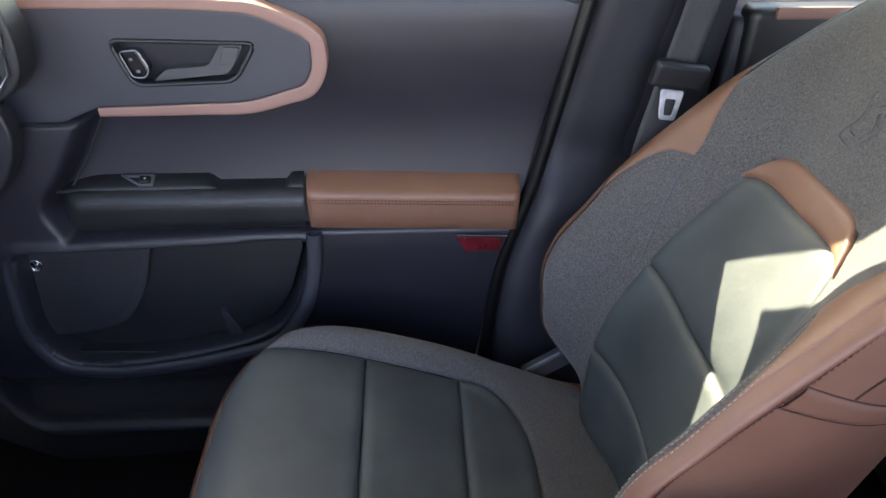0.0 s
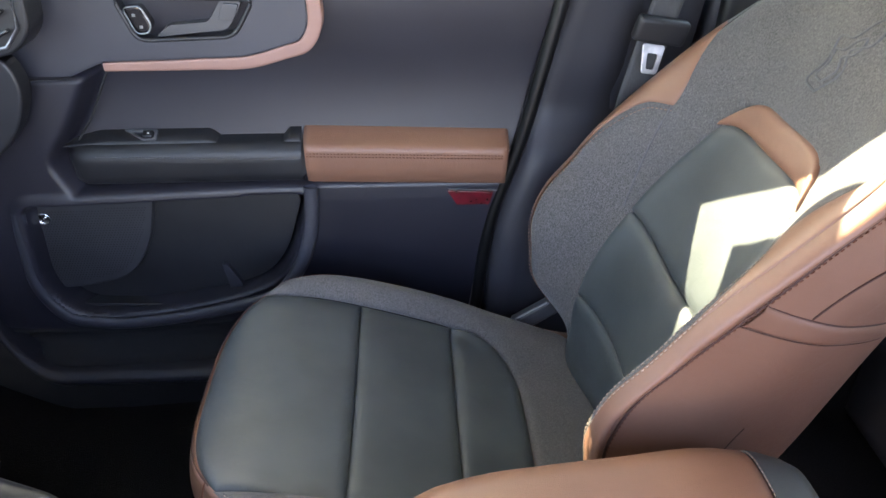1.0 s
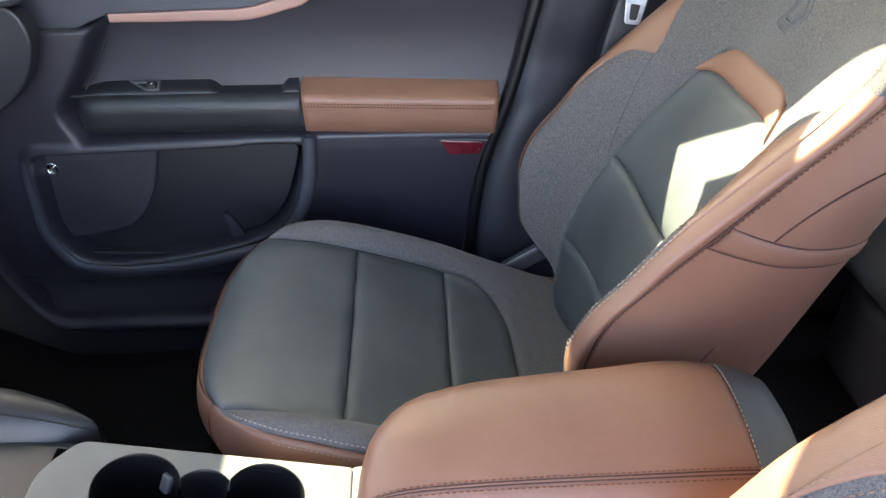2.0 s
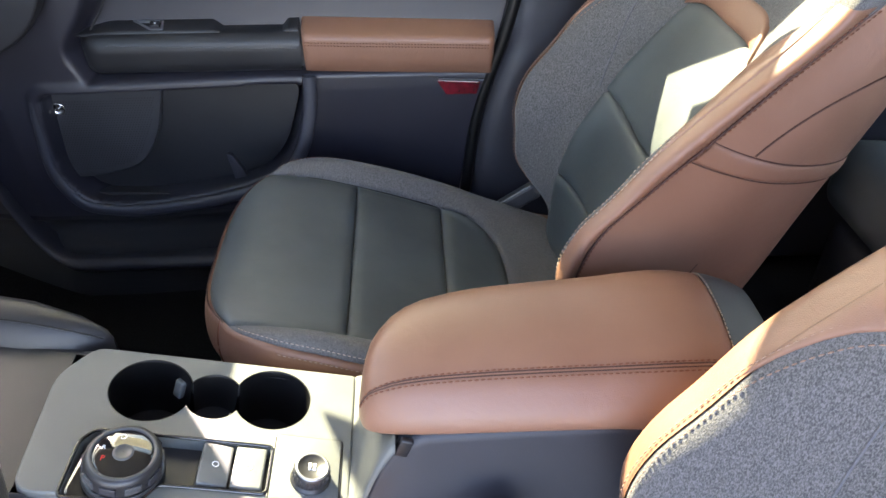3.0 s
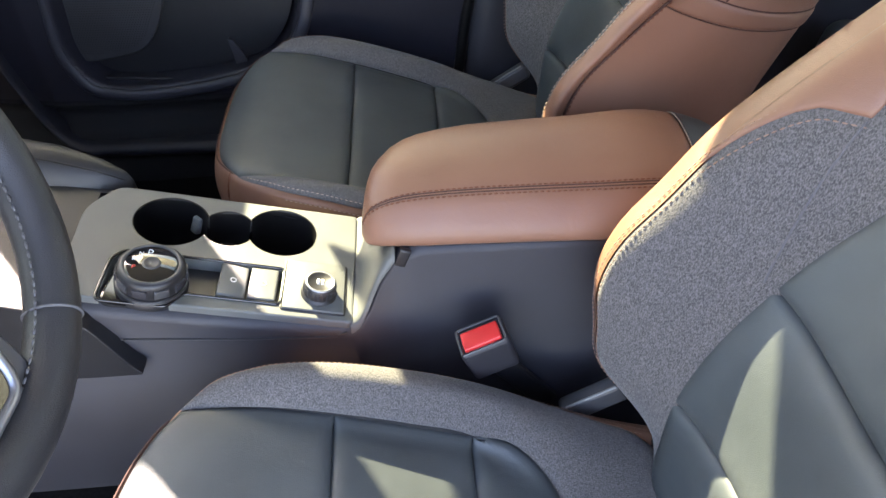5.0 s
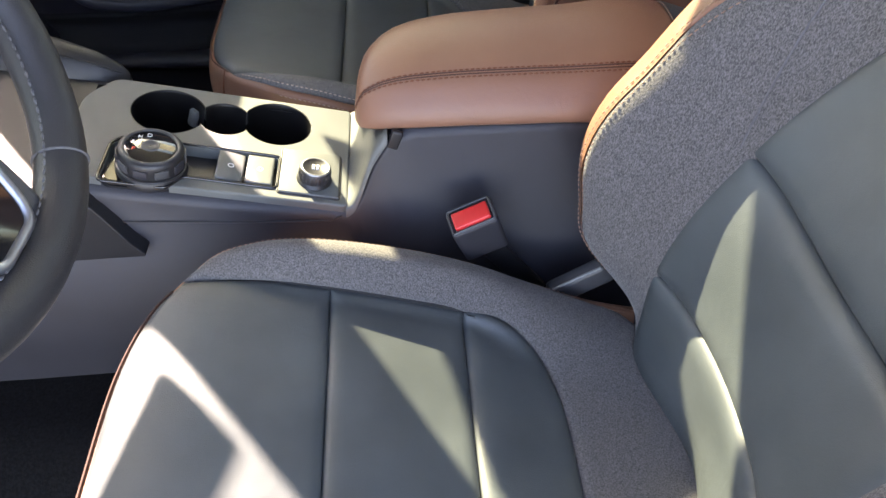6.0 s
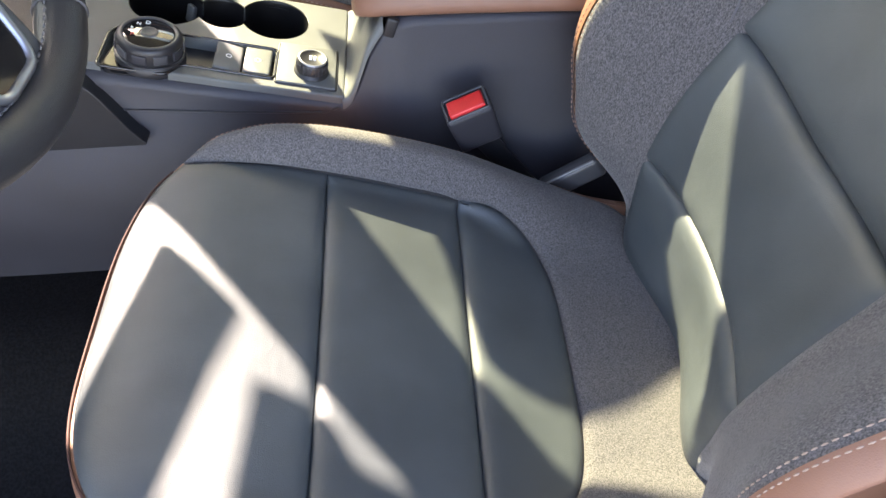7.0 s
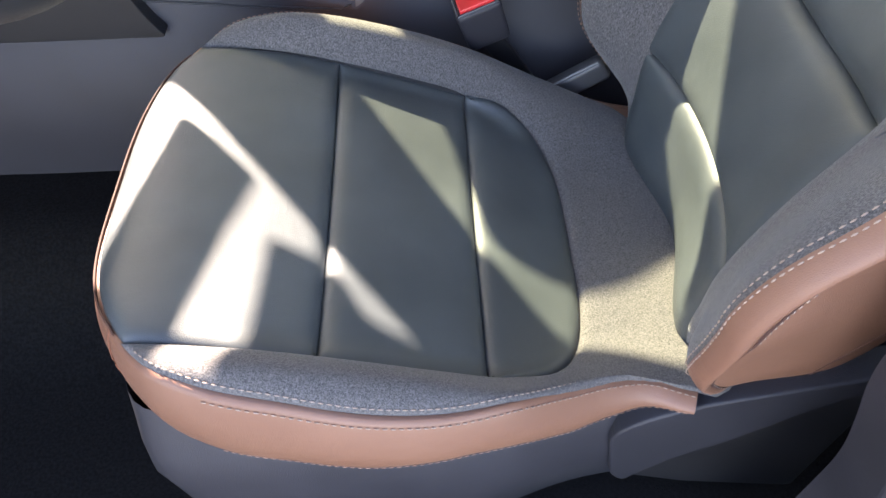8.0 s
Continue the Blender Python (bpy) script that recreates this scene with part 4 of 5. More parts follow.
def build_door():
    door = thing("door_1", "dark slate passenger door panel with copper trim, armrest and pocket", "car door", kind="structure")
    edge = spline([0.02, 0.226, 0.42, 0.539, 0.646, 0.803, 0.83], [0.262, 0.285, 0.310, 0.347, 0.371, 0.404, 0.41])
    step = spline([0.46, 0.497, 0.521, 0.592, 0.664, 0.72], [-0.335, -0.352, -0.361, -0.321, -0.278, -0.24])
    hollow = spline([0.46, 0.53, 0.55, 0.57, 0.60, 0.63, 0.66, 0.70, 0.76, 0.80, 0.84], [1.052, 1.065, 1.068, 1.071, 1.074, 1.0745, 1.072, 1.066, 1.059, 1.060, 1.072])
    zs, u = np.r_[np.linspace(0.02, 0.20, 14), np.linspace(0.204, 0.83, 176)], np.linspace(0, 1, 250)
    X = -0.85 + u[None] * (edge(zs)[:, None] + 0.85)
    Z = np.repeat(zs[:, None], 250, 1)
    flush = 1.022 + 0.020 * np.clip((X + 0.35) / 0.30, 0, 1) + 0.05 * np.clip((-0.48 - X) / 0.3, 0, 1)
    soft = lambda t: np.clip(t, 0, 1) ** 2 * (3 - 2 * np.clip(t, 0, 1))
    mask = np.maximum(soft((step(np.clip(Z, 0.46, 0.72)) + 0.030 - X) / 0.022), soft((0.488 - Z) / 0.016))
    mask *= soft((0.668 - Z) / 0.012)
    low = np.clip((0.45 - Z) / 0.25, 0, 1)
    Y = hollow(np.clip(Z, 0.46, 0.84)) * (1 - mask) + (flush + 0.010 * low ** 1.5 + 0.018 * np.clip((X - 0.02) / 0.05, 0, 1) * low) * mask
    pocket = rounded([(-0.415, 0.460), (0.016, 0.462), (0.021, 0.445), (-0.010, 0.343), (-0.051, 0.288), (-0.112, 0.266), (-0.225, 0.244), (-0.344, 0.238), (-0.398, 0.252), (-0.424, 0.310)], [0.02, 0.018, 0.02, 0.05, 0.04, 0.04, 0.05, 0.04, 0.03, 0.05], 7)
    dist, ins = edge_dist(np.stack([X.ravel(), Z.ravel()], 1), pocket)
    depth = np.where(ins, soft(dist / 0.016), 0).reshape(X.shape)
    lip = np.where(ins, 0, np.clip(1 - dist / 0.020, 0, 1)).reshape(X.shape)
    Y = Y + 0.062 * depth - 0.005 * lip * (2 - lip)
    under = soft((0.205 - Z) / 0.03) * soft((Z - 0.135) / 0.03)
    Y = Y + 0.030 * under
    P, cutoff = np.stack([X, Y, Z], -1), int(np.searchsorted(zs, 0.214))
    part("inner_skin", sheet(P[cutoff:]), SLATE, door, "dark slate grained door skin")
    part("lower_skin", sheet(P[:cutoff + 1] + (0, 0.002, 0)), FOAM, door, "black lower door skin")
    rim = path3([(0.0300, 0.482), (0.0285, 0.455), (0.025, 0.42), (-0.002, 0.333), (-0.046, 0.279), (-0.112, 0.257), (-0.225, 0.2345), (-0.344, 0.2285), (-0.400, 0.243), (-0.4305, 0.295), (-0.431, 0.39), (-0.424, 0.448)], 90)
    rows = [np.stack([rim[:, 0] + 0.0115 * math.cos(a) * dx, np.full(90, 1.026) - 0.008 * math.sin(a), rim[:, 1] + 0.0115 * math.cos(a) * dz], 1) for a in np.linspace(0, 2 * math.pi, 12, endpoint=False) for dx, dz in [(lambda g: (g[:, 1] / np.linalg.norm(g, axis=1), -g[:, 0] / np.linalg.norm(g, axis=1)))(np.gradient(rim, axis=0))]]
    part("pocket_rim", sheet(np.array(rows), close_u=True), FIELD, door, "raised rim of the door pocket")
    # speaker
    out = rounded([(-0.436, 0.446), (-0.224, 0.450), (-0.246, 0.367), (-0.288, 0.306), (-0.356, 0.288), (-0.420, 0.283), (-0.448, 0.330)], [0.02, 0.006, 0.05, 0.03, 0.04, 0.03, 0.05], 8)
    sp = part("speaker_grille", slab(out, 0.0, 0.022, 0.004, 3), GRILLE, door, "perforated speaker grille")
    sp.matrix_local = across(1.075)
    hb = [(0.0013, 0.0), (0.0006, 0.0011), (-0.0006, 0.0011), (-0.0013, 0.0), (-0.0006, -0.0011), (0.0006, -0.0011)]
    gx, gz = np.meshgrid(np.arange(46), np.arange(36), indexing="ij")
    dots = np.stack([(-0.444 + gx * 0.0048 + (gz % 2) * 0.0024).ravel(), (0.288 + gz * 0.0045).ravel()], 1)
    d, ok = edge_dist(dots, out)
    dots = dots[ok & (d > 0.012)]
    hv, hf = [], []
    for x, z in dots:
        k = len(hv)
        hv += [(x + a, z + b, 0.0223) for a, b in hb]
        hf.append(tuple(range(k, k + 6)))
    tagged(part("perforation", mesh_of(hv, hf, False), FOAM, sp), kind="stuff")
    part("speaker_badge", lathe([(0.0105, 0.0215), (0.0110, 0.0235), (0.0092, 0.0245), (0.0082, 0.0232), (0.0005, 0.0232)], 32), CHROME, sp).matrix_local = pose(-0.403, 0.420, 0)
    part("badge_mark", rbox((0.012, 0.003, 0.002), 0.0005, 1), CHROME, sp).matrix_local = pose(-0.403, 0.420, 0.0235, 0, 0, 40)
    part("pocket_back", slab([(0.93 * (x + 0.21) - 0.21, 0.90 * (z - 0.345) + 0.345) for x, z in pocket], 0.0, 0.004, 0.001), BLACK, door, "black sheet across the back of the pocket").matrix_local = across(1.0745)
    part("pocket_shelf", rbox((0.26, 0.045, 0.006), 0.002, 2), BLACK, door).matrix_local = pose(-0.27, 1.070, 0.246, 0, 3, 0)
    rib = part("pocket_rib", slab(rounded([(-0.132, 0.262), (-0.104, 0.255), (-0.112, 0.285), (-0.130, 0.318), (-0.140, 0.320), (-0.134, 0.290)], 0.006, 4), 0.0, 0.02, 0.004, 2), PLASTIC, door, "raised rib in the door pocket")
    rib.matrix_local = across(1.080)

    # armrest: dark front half with the switch, copper rear half
    def bar(x0, x1, z0, z1, y, nose):
        rows = []
        for x in np.r_[x0, x0 + 0.004, x0 + 0.012, np.linspace(x0 + 0.03, x1 - 0.012, 18), x1 - 0.005, x1 - 0.002, x1]:
            e = math.sqrt(max(0, 1 - (1 - min(1, (x - x0) / nose)) ** 2))
            f = math.sqrt(max(0, 1 - (1 - min(1, (x1 - x) / 0.006)) ** 2))
            back = (1 - min(max(e, 0.02), max(f, 0.55))) * 0.045
            drop = 0.010 * (x - 0.02) / 0.3
            ring = [(x, 1.11, z0 + 0.008 - drop), (x, y + 0.018 + back, z0 - drop), (x, y + 0.010 + back, z0 + 0.003 - drop), (x, y + 0.003 + back * 0.8, z0 + (z1 - z0) * 0.45 - drop)]
            ring += [(x, y + 0.0005 + 0.014 * (1 - math.cos(a)) + back * 0.7, z1 - 0.012 + 0.013 * math.sin(a) - drop) for a in np.linspace(0.0, 1.35, 6)]
            ring += [(x, y + 0.030 + back * 0.5, z1 + 0.010 - drop), (x, y + 0.052, z1 + 0.0165 - drop), (x, 1.12, z1 + 0.018 - drop)]
            rows.append(ring)
        return np.array(rows)
    rows = []
    for x in np.r_[-0.338, -0.3365, -0.333, -0.328, -0.321, -0.312, np.linspace(-0.30, 0.012, 20), 0.018, 0.0200]:
        e = math.sqrt(max(0, 1 - (1 - min(1, (x + 0.338) / 0.034)) ** 2))
        b = (1 - e) * 0.050
        ring = [(1.11, 0.490), (1.052 + b, 0.4855), (1.040 + b, 0.4868), (1.034 + b, 0.492), (1.0315 + b, 0.505), (1.030 + b, 0.522), (1.0302 + b, 0.5335), (1.0335 + 0.9 * b, 0.5405), (1.040 + 0.8 * b, 0.548), (1.047 + 0.6 * b, 0.5515), (1.062, 0.5535), (1.12, 0.556)]
        rows.append([(x, y, 0.514 + (z - 0.514) * (0.6 + 0.4 * e)) for y, z in ring])
    part("armrest_front", sheet(np.array(rows)), PODSKIN, door, "black leather door armrest with window switch")
    part("armrest_pad", sheet(bar(0.0212, 0.338, 0.483, 0.552, 1.027, 0.006)), COPPER, door, "copper-brown leather armrest pad")
    xs = np.linspace(0.027, 0.332, 60)
    for dz in (0.0, 0.0048):
        part("stitching", stitches(np.stack([xs, np.full(60, 1.0268), 0.533 + dz - 0.010 * (xs - 0.02) / 0.3], 1), 0.0052, 0.004, 0.0007), THREAD_RUST, door)
    xs = np.linspace(-0.285, 0.016, 60)
    part("stitching", stitches(np.stack([xs, np.full(60, 1.0298), 0.527 - 0.010 * (xs - 0.02) / 0.3], 1), 0.0052, 0.004, 0.0006), THREAD_GREY, door)
    for x0, x1, ramp_in, ramp_out in ((-0.334, -0.103, 0.060, 0.014), (-0.010, 0.0200, 0.014, 0.001)):
        rows = []
        for x in np.linspace(x0, x1, 30):
            h = 0.0125 * float(soft(np.array((x - x0) / ramp_in)) * soft(np.array((x1 - x) / ramp_out)))
            rows.append([(x, y, z) for y, z in ((1.0440, 0.5480), (1.0450, 0.5500 + 0.15 * h), (1.0475, 0.5510 + 0.32 * h), (1.064, 0.5530 + 0.80 * h), (1.12, 0.558 + 1.25 * h))])
        part("switch_block", sheet(np.array(rows)), PODSKIN, door)
    part("grab_recess", rbox((0.100, 0.030, 0.010), 0.003, 2), BLACK, door).matrix_local = pose(-0.058, 1.070, 0.5480, 12, 0, 0)
    part("grab_lip", tube([(-0.108, 1.052, 0.5485), (-0.05, 1.0515, 0.5475), (-0.012, 1.052, 0.5475)], 0.0022), GLOSS, door)
    sw = part("window_switch", slab_hole(rounded([(-0.050, 0.014), (0.0, 0.014), (0.0, -0.006), (-0.020, -0.006)], 0.002, 3), rounded([(-0.040, 0.0105), (-0.004, 0.0105), (-0.004, -0.003), (-0.019, -0.003)], 0.002, 3), 0, 0.003, 0.0008), SATIN, door, "silver window switch surround")
    sw.matrix_local = pose(-0.196, 1.0525, 0.5572, 24, 0.6, 0)
    part("switch_key", rbox((0.016, 0.012, 0.008), 0.002, 2), BLACK, sw).matrix_local = pose(-0.013, 0.004, 0.002)
    part("switch_mark", rbox((0.003, 0.003, 0.0006), 0.0, 1), WHITE, sw).matrix_local = pose(-0.012, 0.004, 0.0064)
    # field with the handle, and the copper band round it
    mid = path3([(-0.40, 0.8155), (-0.30, 0.8155), (-0.20, 0.815), (-0.06, 0.811), (-0.028, 0.808), (0.018, 0.792), (0.046, 0.777), (0.057, 0.766), (0.0595, 0.750), (0.0565, 0.722), (0.043, 0.701), (0.012, 0.690), (-0.032, 0.678), (-0.107, 0.675), (-0.240, 0.673)], 160)
    tg = np.gradient(mid, axis=0)
    nn = np.stack([-tg[:, 1], tg[:, 0]], 1) / np.linalg.norm(tg, axis=1)[:, None]
    half = np.interp(np.linspace(0, 1, 160), [0, 0.45, 0.60, 0.75, 1.0], [0.0055, 0.0075, 0.0100, 0.0085, 0.0060])[:, None]
    rows = []
    for w, y in ((-1, 1.070), (-1, 1.0350), (-0.97, 1.0338), (-0.92, 1.0334), (-0.5, 1.0332), (0, 1.0332), (0.5, 1.0332), (0.92, 1.0334), (0.97, 1.0338), (1, 1.0350), (1, 1.070)):
        q = mid + nn * half * w
        rows.append(np.stack([q[:, 0], np.full(len(q), y), q[:, 1]], 1))
    part("copper_trim", sheet(np.array(rows)), TRIM, door, "copper-coloured trim band")
    inn = mid - nn * half if (mid - nn * half)[80, 0] < mid[80, 0] else mid + nn * half
    shape = [tuple(p) for p in inn[::3]] + [(-0.262, 0.670), (-0.300, 0.655), (-0.50, 0.66), (-0.50, 0.810)]
    hb = rounded([(-0.207, 0.769), (-0.021, 0.763), (-0.053, 0.713), (-0.186, 0.709)], [0.012, 0.012, 0.016, 0.016], 6)
    fld = part("handle_field", slab_hole(shape, hb, 0.0, 0.034, 0.003), FIELD, door, "slate grey upper door field")
    fld.matrix_local = across(1.070)
    part("handle_cup", slab(hb, 0.0, 0.006), SATINBLACK, door, "recessed dark handle cup").matrix_local = across(1.072)
    part("handle_rim", tube(resample([(x, 1.0355, z) for x, z in hb + hb[:1]], 0.003), 0.0030, 8, closed=True), BLACK, door)
    hl = part("door_handle", slab(rounded([(-0.163, 0.711), (-0.064, 0.720), (-0.050, 0.737), (-0.039, 0.758), (-0.068, 0.760), (-0.088, 0.731), (-0.144, 0.727)], [0.003, 0.006, 0.006, 0.004, 0.004, 0.008, 0.006], 4), 0.0, 0.018, 0.005, 3), LEVER, door, "satin grey door handle lever")
    hl.matrix_local = across(1.063)
    part("grip_face", slab(rounded([(-0.074, 0.733), (-0.052, 0.734), (-0.043, 0.755), (-0.064, 0.757)], 0.003, 3), 0.0, 0.004, 0.002, 2), LEVER, hl).matrix_local = pose(0, 0, 0.018)
    lo = rounded([(-0.200, 0.752), (-0.176, 0.754), (-0.165, 0.728), (-0.171, 0.717), (-0.188, 0.717)], 0.006, 5)
    lk = part("lock_switch", slab(lo, 0.0, 0.022, 0.003, 3), GLOSS, door, "gloss black lock switch")
    lk.matrix_local = across(1.064)
    part("lock_rim", tube(resample([(x, y, 0.021) for x, y in lo + lo[:1]], 0.002), 0.0013, 6, closed=True), SATIN, lk)
    for x, z in ((-0.186, 0.742), (-0.179, 0.726)):
        part("lock_mark", rbox((0.0045, 0.004, 0.0008), 0.0, 1), PIPING, lk).matrix_local = pose(x, z, 0.0222)
    x = np.linspace(-0.50, -0.290, 20)
    part("panel_gap", tube(np.stack([x, 1.0215 + 0.05 * np.clip((-0.48 - x) / 0.3, 0, 1), 0.660 + 0 * x], 1), 0.0014, 6), FOAM, door)
    z = np.linspace(0.500, 0.662, 24)
    part("panel_gap", tube(np.stack([step(z) + 0.036, 1.047 + 0.012 * np.sin(np.pi * (z - 0.50) / 0.17), z], 1), 0.0016, 6), FOAM, door)
    # reflector
    rf = part("reflector", slab(rounded([(0.242, 0.464), (0.316, 0.460), (0.310, 0.438), (0.258, 0.438)], 0.003), 0.0, 0.008, 0.002), REFLECTOR, door, "dark red door reflector")
    rf.matrix_local = across(1.0455)
    part("reflector_rim", tube([(0.244, 1.038, 0.467), (0.28, 1.038, 0.4655), (0.322, 1.038, 0.4635)], 0.0014), LEVER, door)
    # step at the foot of the door and seal
    xs = np.linspace(-0.56, 0.27, 50)
    zz = 0.108 + 0.26 * np.clip((-0.44 - xs) / 0.12, 0, 1) ** 2.2
    rows = [np.stack([xs, np.full(50, y), zz + dz], 1) for y, dz in ((1.06, 0.014), (1.022, 0.016), (1.008, 0.010), (1.006, 0.0), (1.012, -0.010), (1.06, -0.014))]
    part("lower_ledge", sheet(np.array(rows)), PLASTIC, door, "dark plastic ledge along the door foot")
    z = np.linspace(0.03, 0.82, 40)
    part("edge_seal", tube(np.stack([edge(z) + 0.0095, 1.054 + 0 * z, z], 1), 0.0105, 10), SEAL, door, "black rubber door seal")
    part("outer_panel", rbox((1.25, 0.03, 0.95), 0.01, 2), BODYPAINT, door).matrix_local = pose(-0.22, 1.165, 0.345)
    return door


build_door()


# ---- shell of the car ----
def shell_part(name, bm, mat, label, m=None, category="car body"):
    ob = part(name, bm, mat)
    if m is not None:
        ob.matrix_world = m
    return tagged(ob, label, category, kind="structure")


gx, gy = np.linspace(-1.0, 2.2, 60), np.linspace(-0.385, 1.15, 30)
FX, FY = np.meshgrid(gx, gy, indexing="ij")
FZ = 0.10 * np.clip((-0.35 - FX) / 0.3, 0, 1) ** 1.5 * (FY > 0.36) + 0.112 * np.clip((0.06 - FX) / 0.04, 0, 1) * np.clip((FY - 0.02) / 0.12, 0, 1) * (FY < 0.36)
shell_part("floor", sheet(np.stack([FX, FY, FZ], -1)), CARPET, "black carpeted cabin floor", category="floor")
# B-pillar trim beside the passenger seat
rows = []
for z, x0, x1, y in ((0.0, 0.27, 0.62, 1.03), (0.20, 0.292, 0.62, 1.03), (0.42, 0.318, 0.62, 1.035), (0.50, 0.345, 0.615, 1.04), (0.53, 0.352, 0.612, 1.055), (0.56, 0.360, 0.61, 1.075), (0.65, 0.380, 0.61, 1.074), (0.80, 0.412, 0.63, 1.050), (1.0, 0.46, 0.66, 1.012), (1.24, 0.52, 0.70, 0.962)):
    w = np.linspace(0, 1, 16)
    x = x0 + (x1 - x0) * w
    yy = y + 0.05 * np.clip(1 - w / 0.12, 0, 1) ** 2 + 0.012 * np.sin(np.pi * w) * (z < 0.6) + 0.03 * np.clip((w - 0.7) / 0.3, 0, 1) + 0.10 * np.clip((w - 0.42) / 0.58, 0, 1) ** 1.5 * (z > 0.52)
    rows.append(np.stack([x, yy, np.full(16, z)], 1))
pil = path3(np.array(rows).reshape(len(rows), -1), 50).reshape(50, 16, 3)
shell_part("pillar_trim", sheet(pil), PLASTIC, "dark grey plastic pillar trim behind the door", category="pillar trim")
# rear door panel
rd = thing("door_2", "dark rear door panel with a copper trim strip", "car door", kind="structure")
part("inner_skin", rbox((0.95, 0.06, 0.76), 0.02, 3), PLASTIC, rd).matrix_local = pose(1.10, 1.11, 0.40)
part("upper_edge", rbox((0.95, 0.05, 0.24), 0.016, 4), BLACK, rd).matrix_local = pose(1.115, 1.085, 0.675)
part("copper_trim", rbox((0.70, 0.010, 0.016), 0.003, 2), TRIM, rd).matrix_local = pose(1.02, 1.057, 0.79)
part("outer_panel", rbox((1.0, 0.03, 0.95), 0.01, 2), BODYPAINT, rd).matrix_local = pose(1.10, 1.165, 0.345)
# rear bench
bench = thing("rear_bench", "dark leather rear bench seat behind the front seats", "car seat")
part("bench_cushion", rbox((0.50, 1.30, 0.14), 0.05, 4), NAVY, bench).matrix_local = pose(1.20, 0.35, 0.27, 0, 8, 0)
part("bench_back", rbox((0.16, 1.30, 0.60), 0.05, 4), NAVY, bench).matrix_local = pose(1.52, 0.35, 0.55, 0, 20, 0)
part("bench_base", rbox((0.46, 1.28, 0.20), 0.03, 3), PLASTIC, bench).matrix_local = pose(1.22, 0.35, 0.10)
# roof, pillars, windows
shell_part("ceiling", rbox((2.55, 1.24, 0.04), 0.015, 2), ROOFCLOTH, "grey cloth headliner", pose(0.785, 0.362, 1.262), category="ceiling")
shell_part("roof", rbox((2.60, 1.27, 0.04), 0.015, 2), BODYPAINT, "painted car roof", pose(0.79, 0.362, 1.305), category="roof")
shell_part("wall_rear", rbox((0.05, 1.4, 1.25), 0.02, 2), PLASTIC, "dark tailgate trim", pose(2.10, 0.36, 0.62), category="car body")
shell_part("sill", rbox((1.3, 0.09, 0.10), 0.02, 3), BLACK, "dark plastic door sill", pose(-0.22, -0.42, 0.03), category="sill")


def beam(name, a, b, wide, deep, label):
    """A pillar from a to b, wide along the car and deep across it."""
    a, b = Vector(a), Vector(b)
    rows = []
    w0, w1 = wide if hasattr(wide, "__len__") else (wide, wide)
    for t in np.linspace(0, 1, 8):
        c = a.lerp(b, t)
        rows.append([(c.x + x * (w0 + (w1 - w0) * t) / 2, c.y + y * deep / 2, c.z) for x, y in rounded([(-1, -1), (1, -1), (1, 1), (-1, 1)], 0.35, 3)])
    return shell_part(name, sheet(np.array(rows), close_v=True, flip=True), PLASTIC, label, category="pillar")


# rail out of view, its arch set to shape the sun strip on the driver's backrest
arch = spline([-0.42, -0.25, -0.12, 0.0, 0.3, 1.8], [1.200, 1.210, 1.229, 1.234, 1.236, 1.225])
rail = [[(x, 1.0 + y * 0.025, arch(x) + 0.04 + z * 0.04) for y, z in rounded([(-1, -1), (1, -1), (1, 1), (-1, 1)], 0.4, 3)] for x in np.linspace(-0.42, 1.8, 40)]
shell_part("roof_rail", sheet(np.array(rail), close_v=True, flip=True), ROOFCLOTH, "grey cloth roof rail over the side windows", category="roof rail")
# trim at the foot of the middle pillar on the open side
trim = rounded([(0.500, 0.0), (0.68, 0.0), (0.68, 0.64), (0.52, 0.64), (0.456, 0.56), (0.447, 0.50), (0.454, 0.445), (0.472, 0.39), (0.488, 0.33)], [0.01, 0.01, 0.03, 0.05, 0.05, 0.05, 0.05, 0.05, 0.05], 7)
shell_part("pillar_trim_driver", slab(trim, 0.0, 0.05, 0.018, 5), PLASTIC, "grey plastic trim at the pillar foot", across(-0.262), category="pillar trim")
# pillar widths chosen for where their shadows edge the sun patches
beam("pillar_front", (-0.615, 1.075, 0.78), (-0.322, 0.985, 1.29), (0.31, 0.135), 0.03, "black front pillar beside the windscreen")
beam("pillar_front_driver", (-0.580, -0.355, 0.78), (-0.322, -0.265, 1.29), (0.32, 0.145), 0.03, "black front pillar beside the open door")
# widened rearwards to keep the sun off the rear door's front edge
beam("pillar_middle", (0.482, 1.150, 0.40), (0.515, 0.985, 1.29), 0.24, 0.03, "dark middle pillar between the side windows")
beam("pillar_middle_driver", (0.60, -0.40, 0.0), (0.64, -0.265, 1.29), 0.12, 0.06, "dark middle pillar behind the open door")
beam("pillar_rear", (1.65, 1.12, 0.80), (1.75, 0.985, 1.29), 0.3, 0.04, "dark rear pillar")
beam("pillar_rear_driver", (1.65, -0.40, 0.0), (1.75, -0.265, 1.29), 0.3, 0.04, "dark rear pillar")
rdd = part("rear_door_driver", rbox((0.98, 0.06, 0.80), 0.02, 3), PLASTIC)
rdd.matrix_world = pose(1.14, -0.40, 0.42)
tagged(rdd, "closed dark rear door", "car door", kind="structure")
for nm, x0, x1 in (("window_1", -0.40, 0.50), ("window_2", 0.55, 1.62)):
    win = thing(nm, "tinted side window above the door", "window", kind="structure")
    gl = part("pane", rbox((x1 - x0, 0.004, 0.475), 0.0, 1), GLASS, win)
    gl.matrix_local = pose((x0 + x1) / 2 + 0.025, 1.052, 1.030, 14.5, 0, 0)
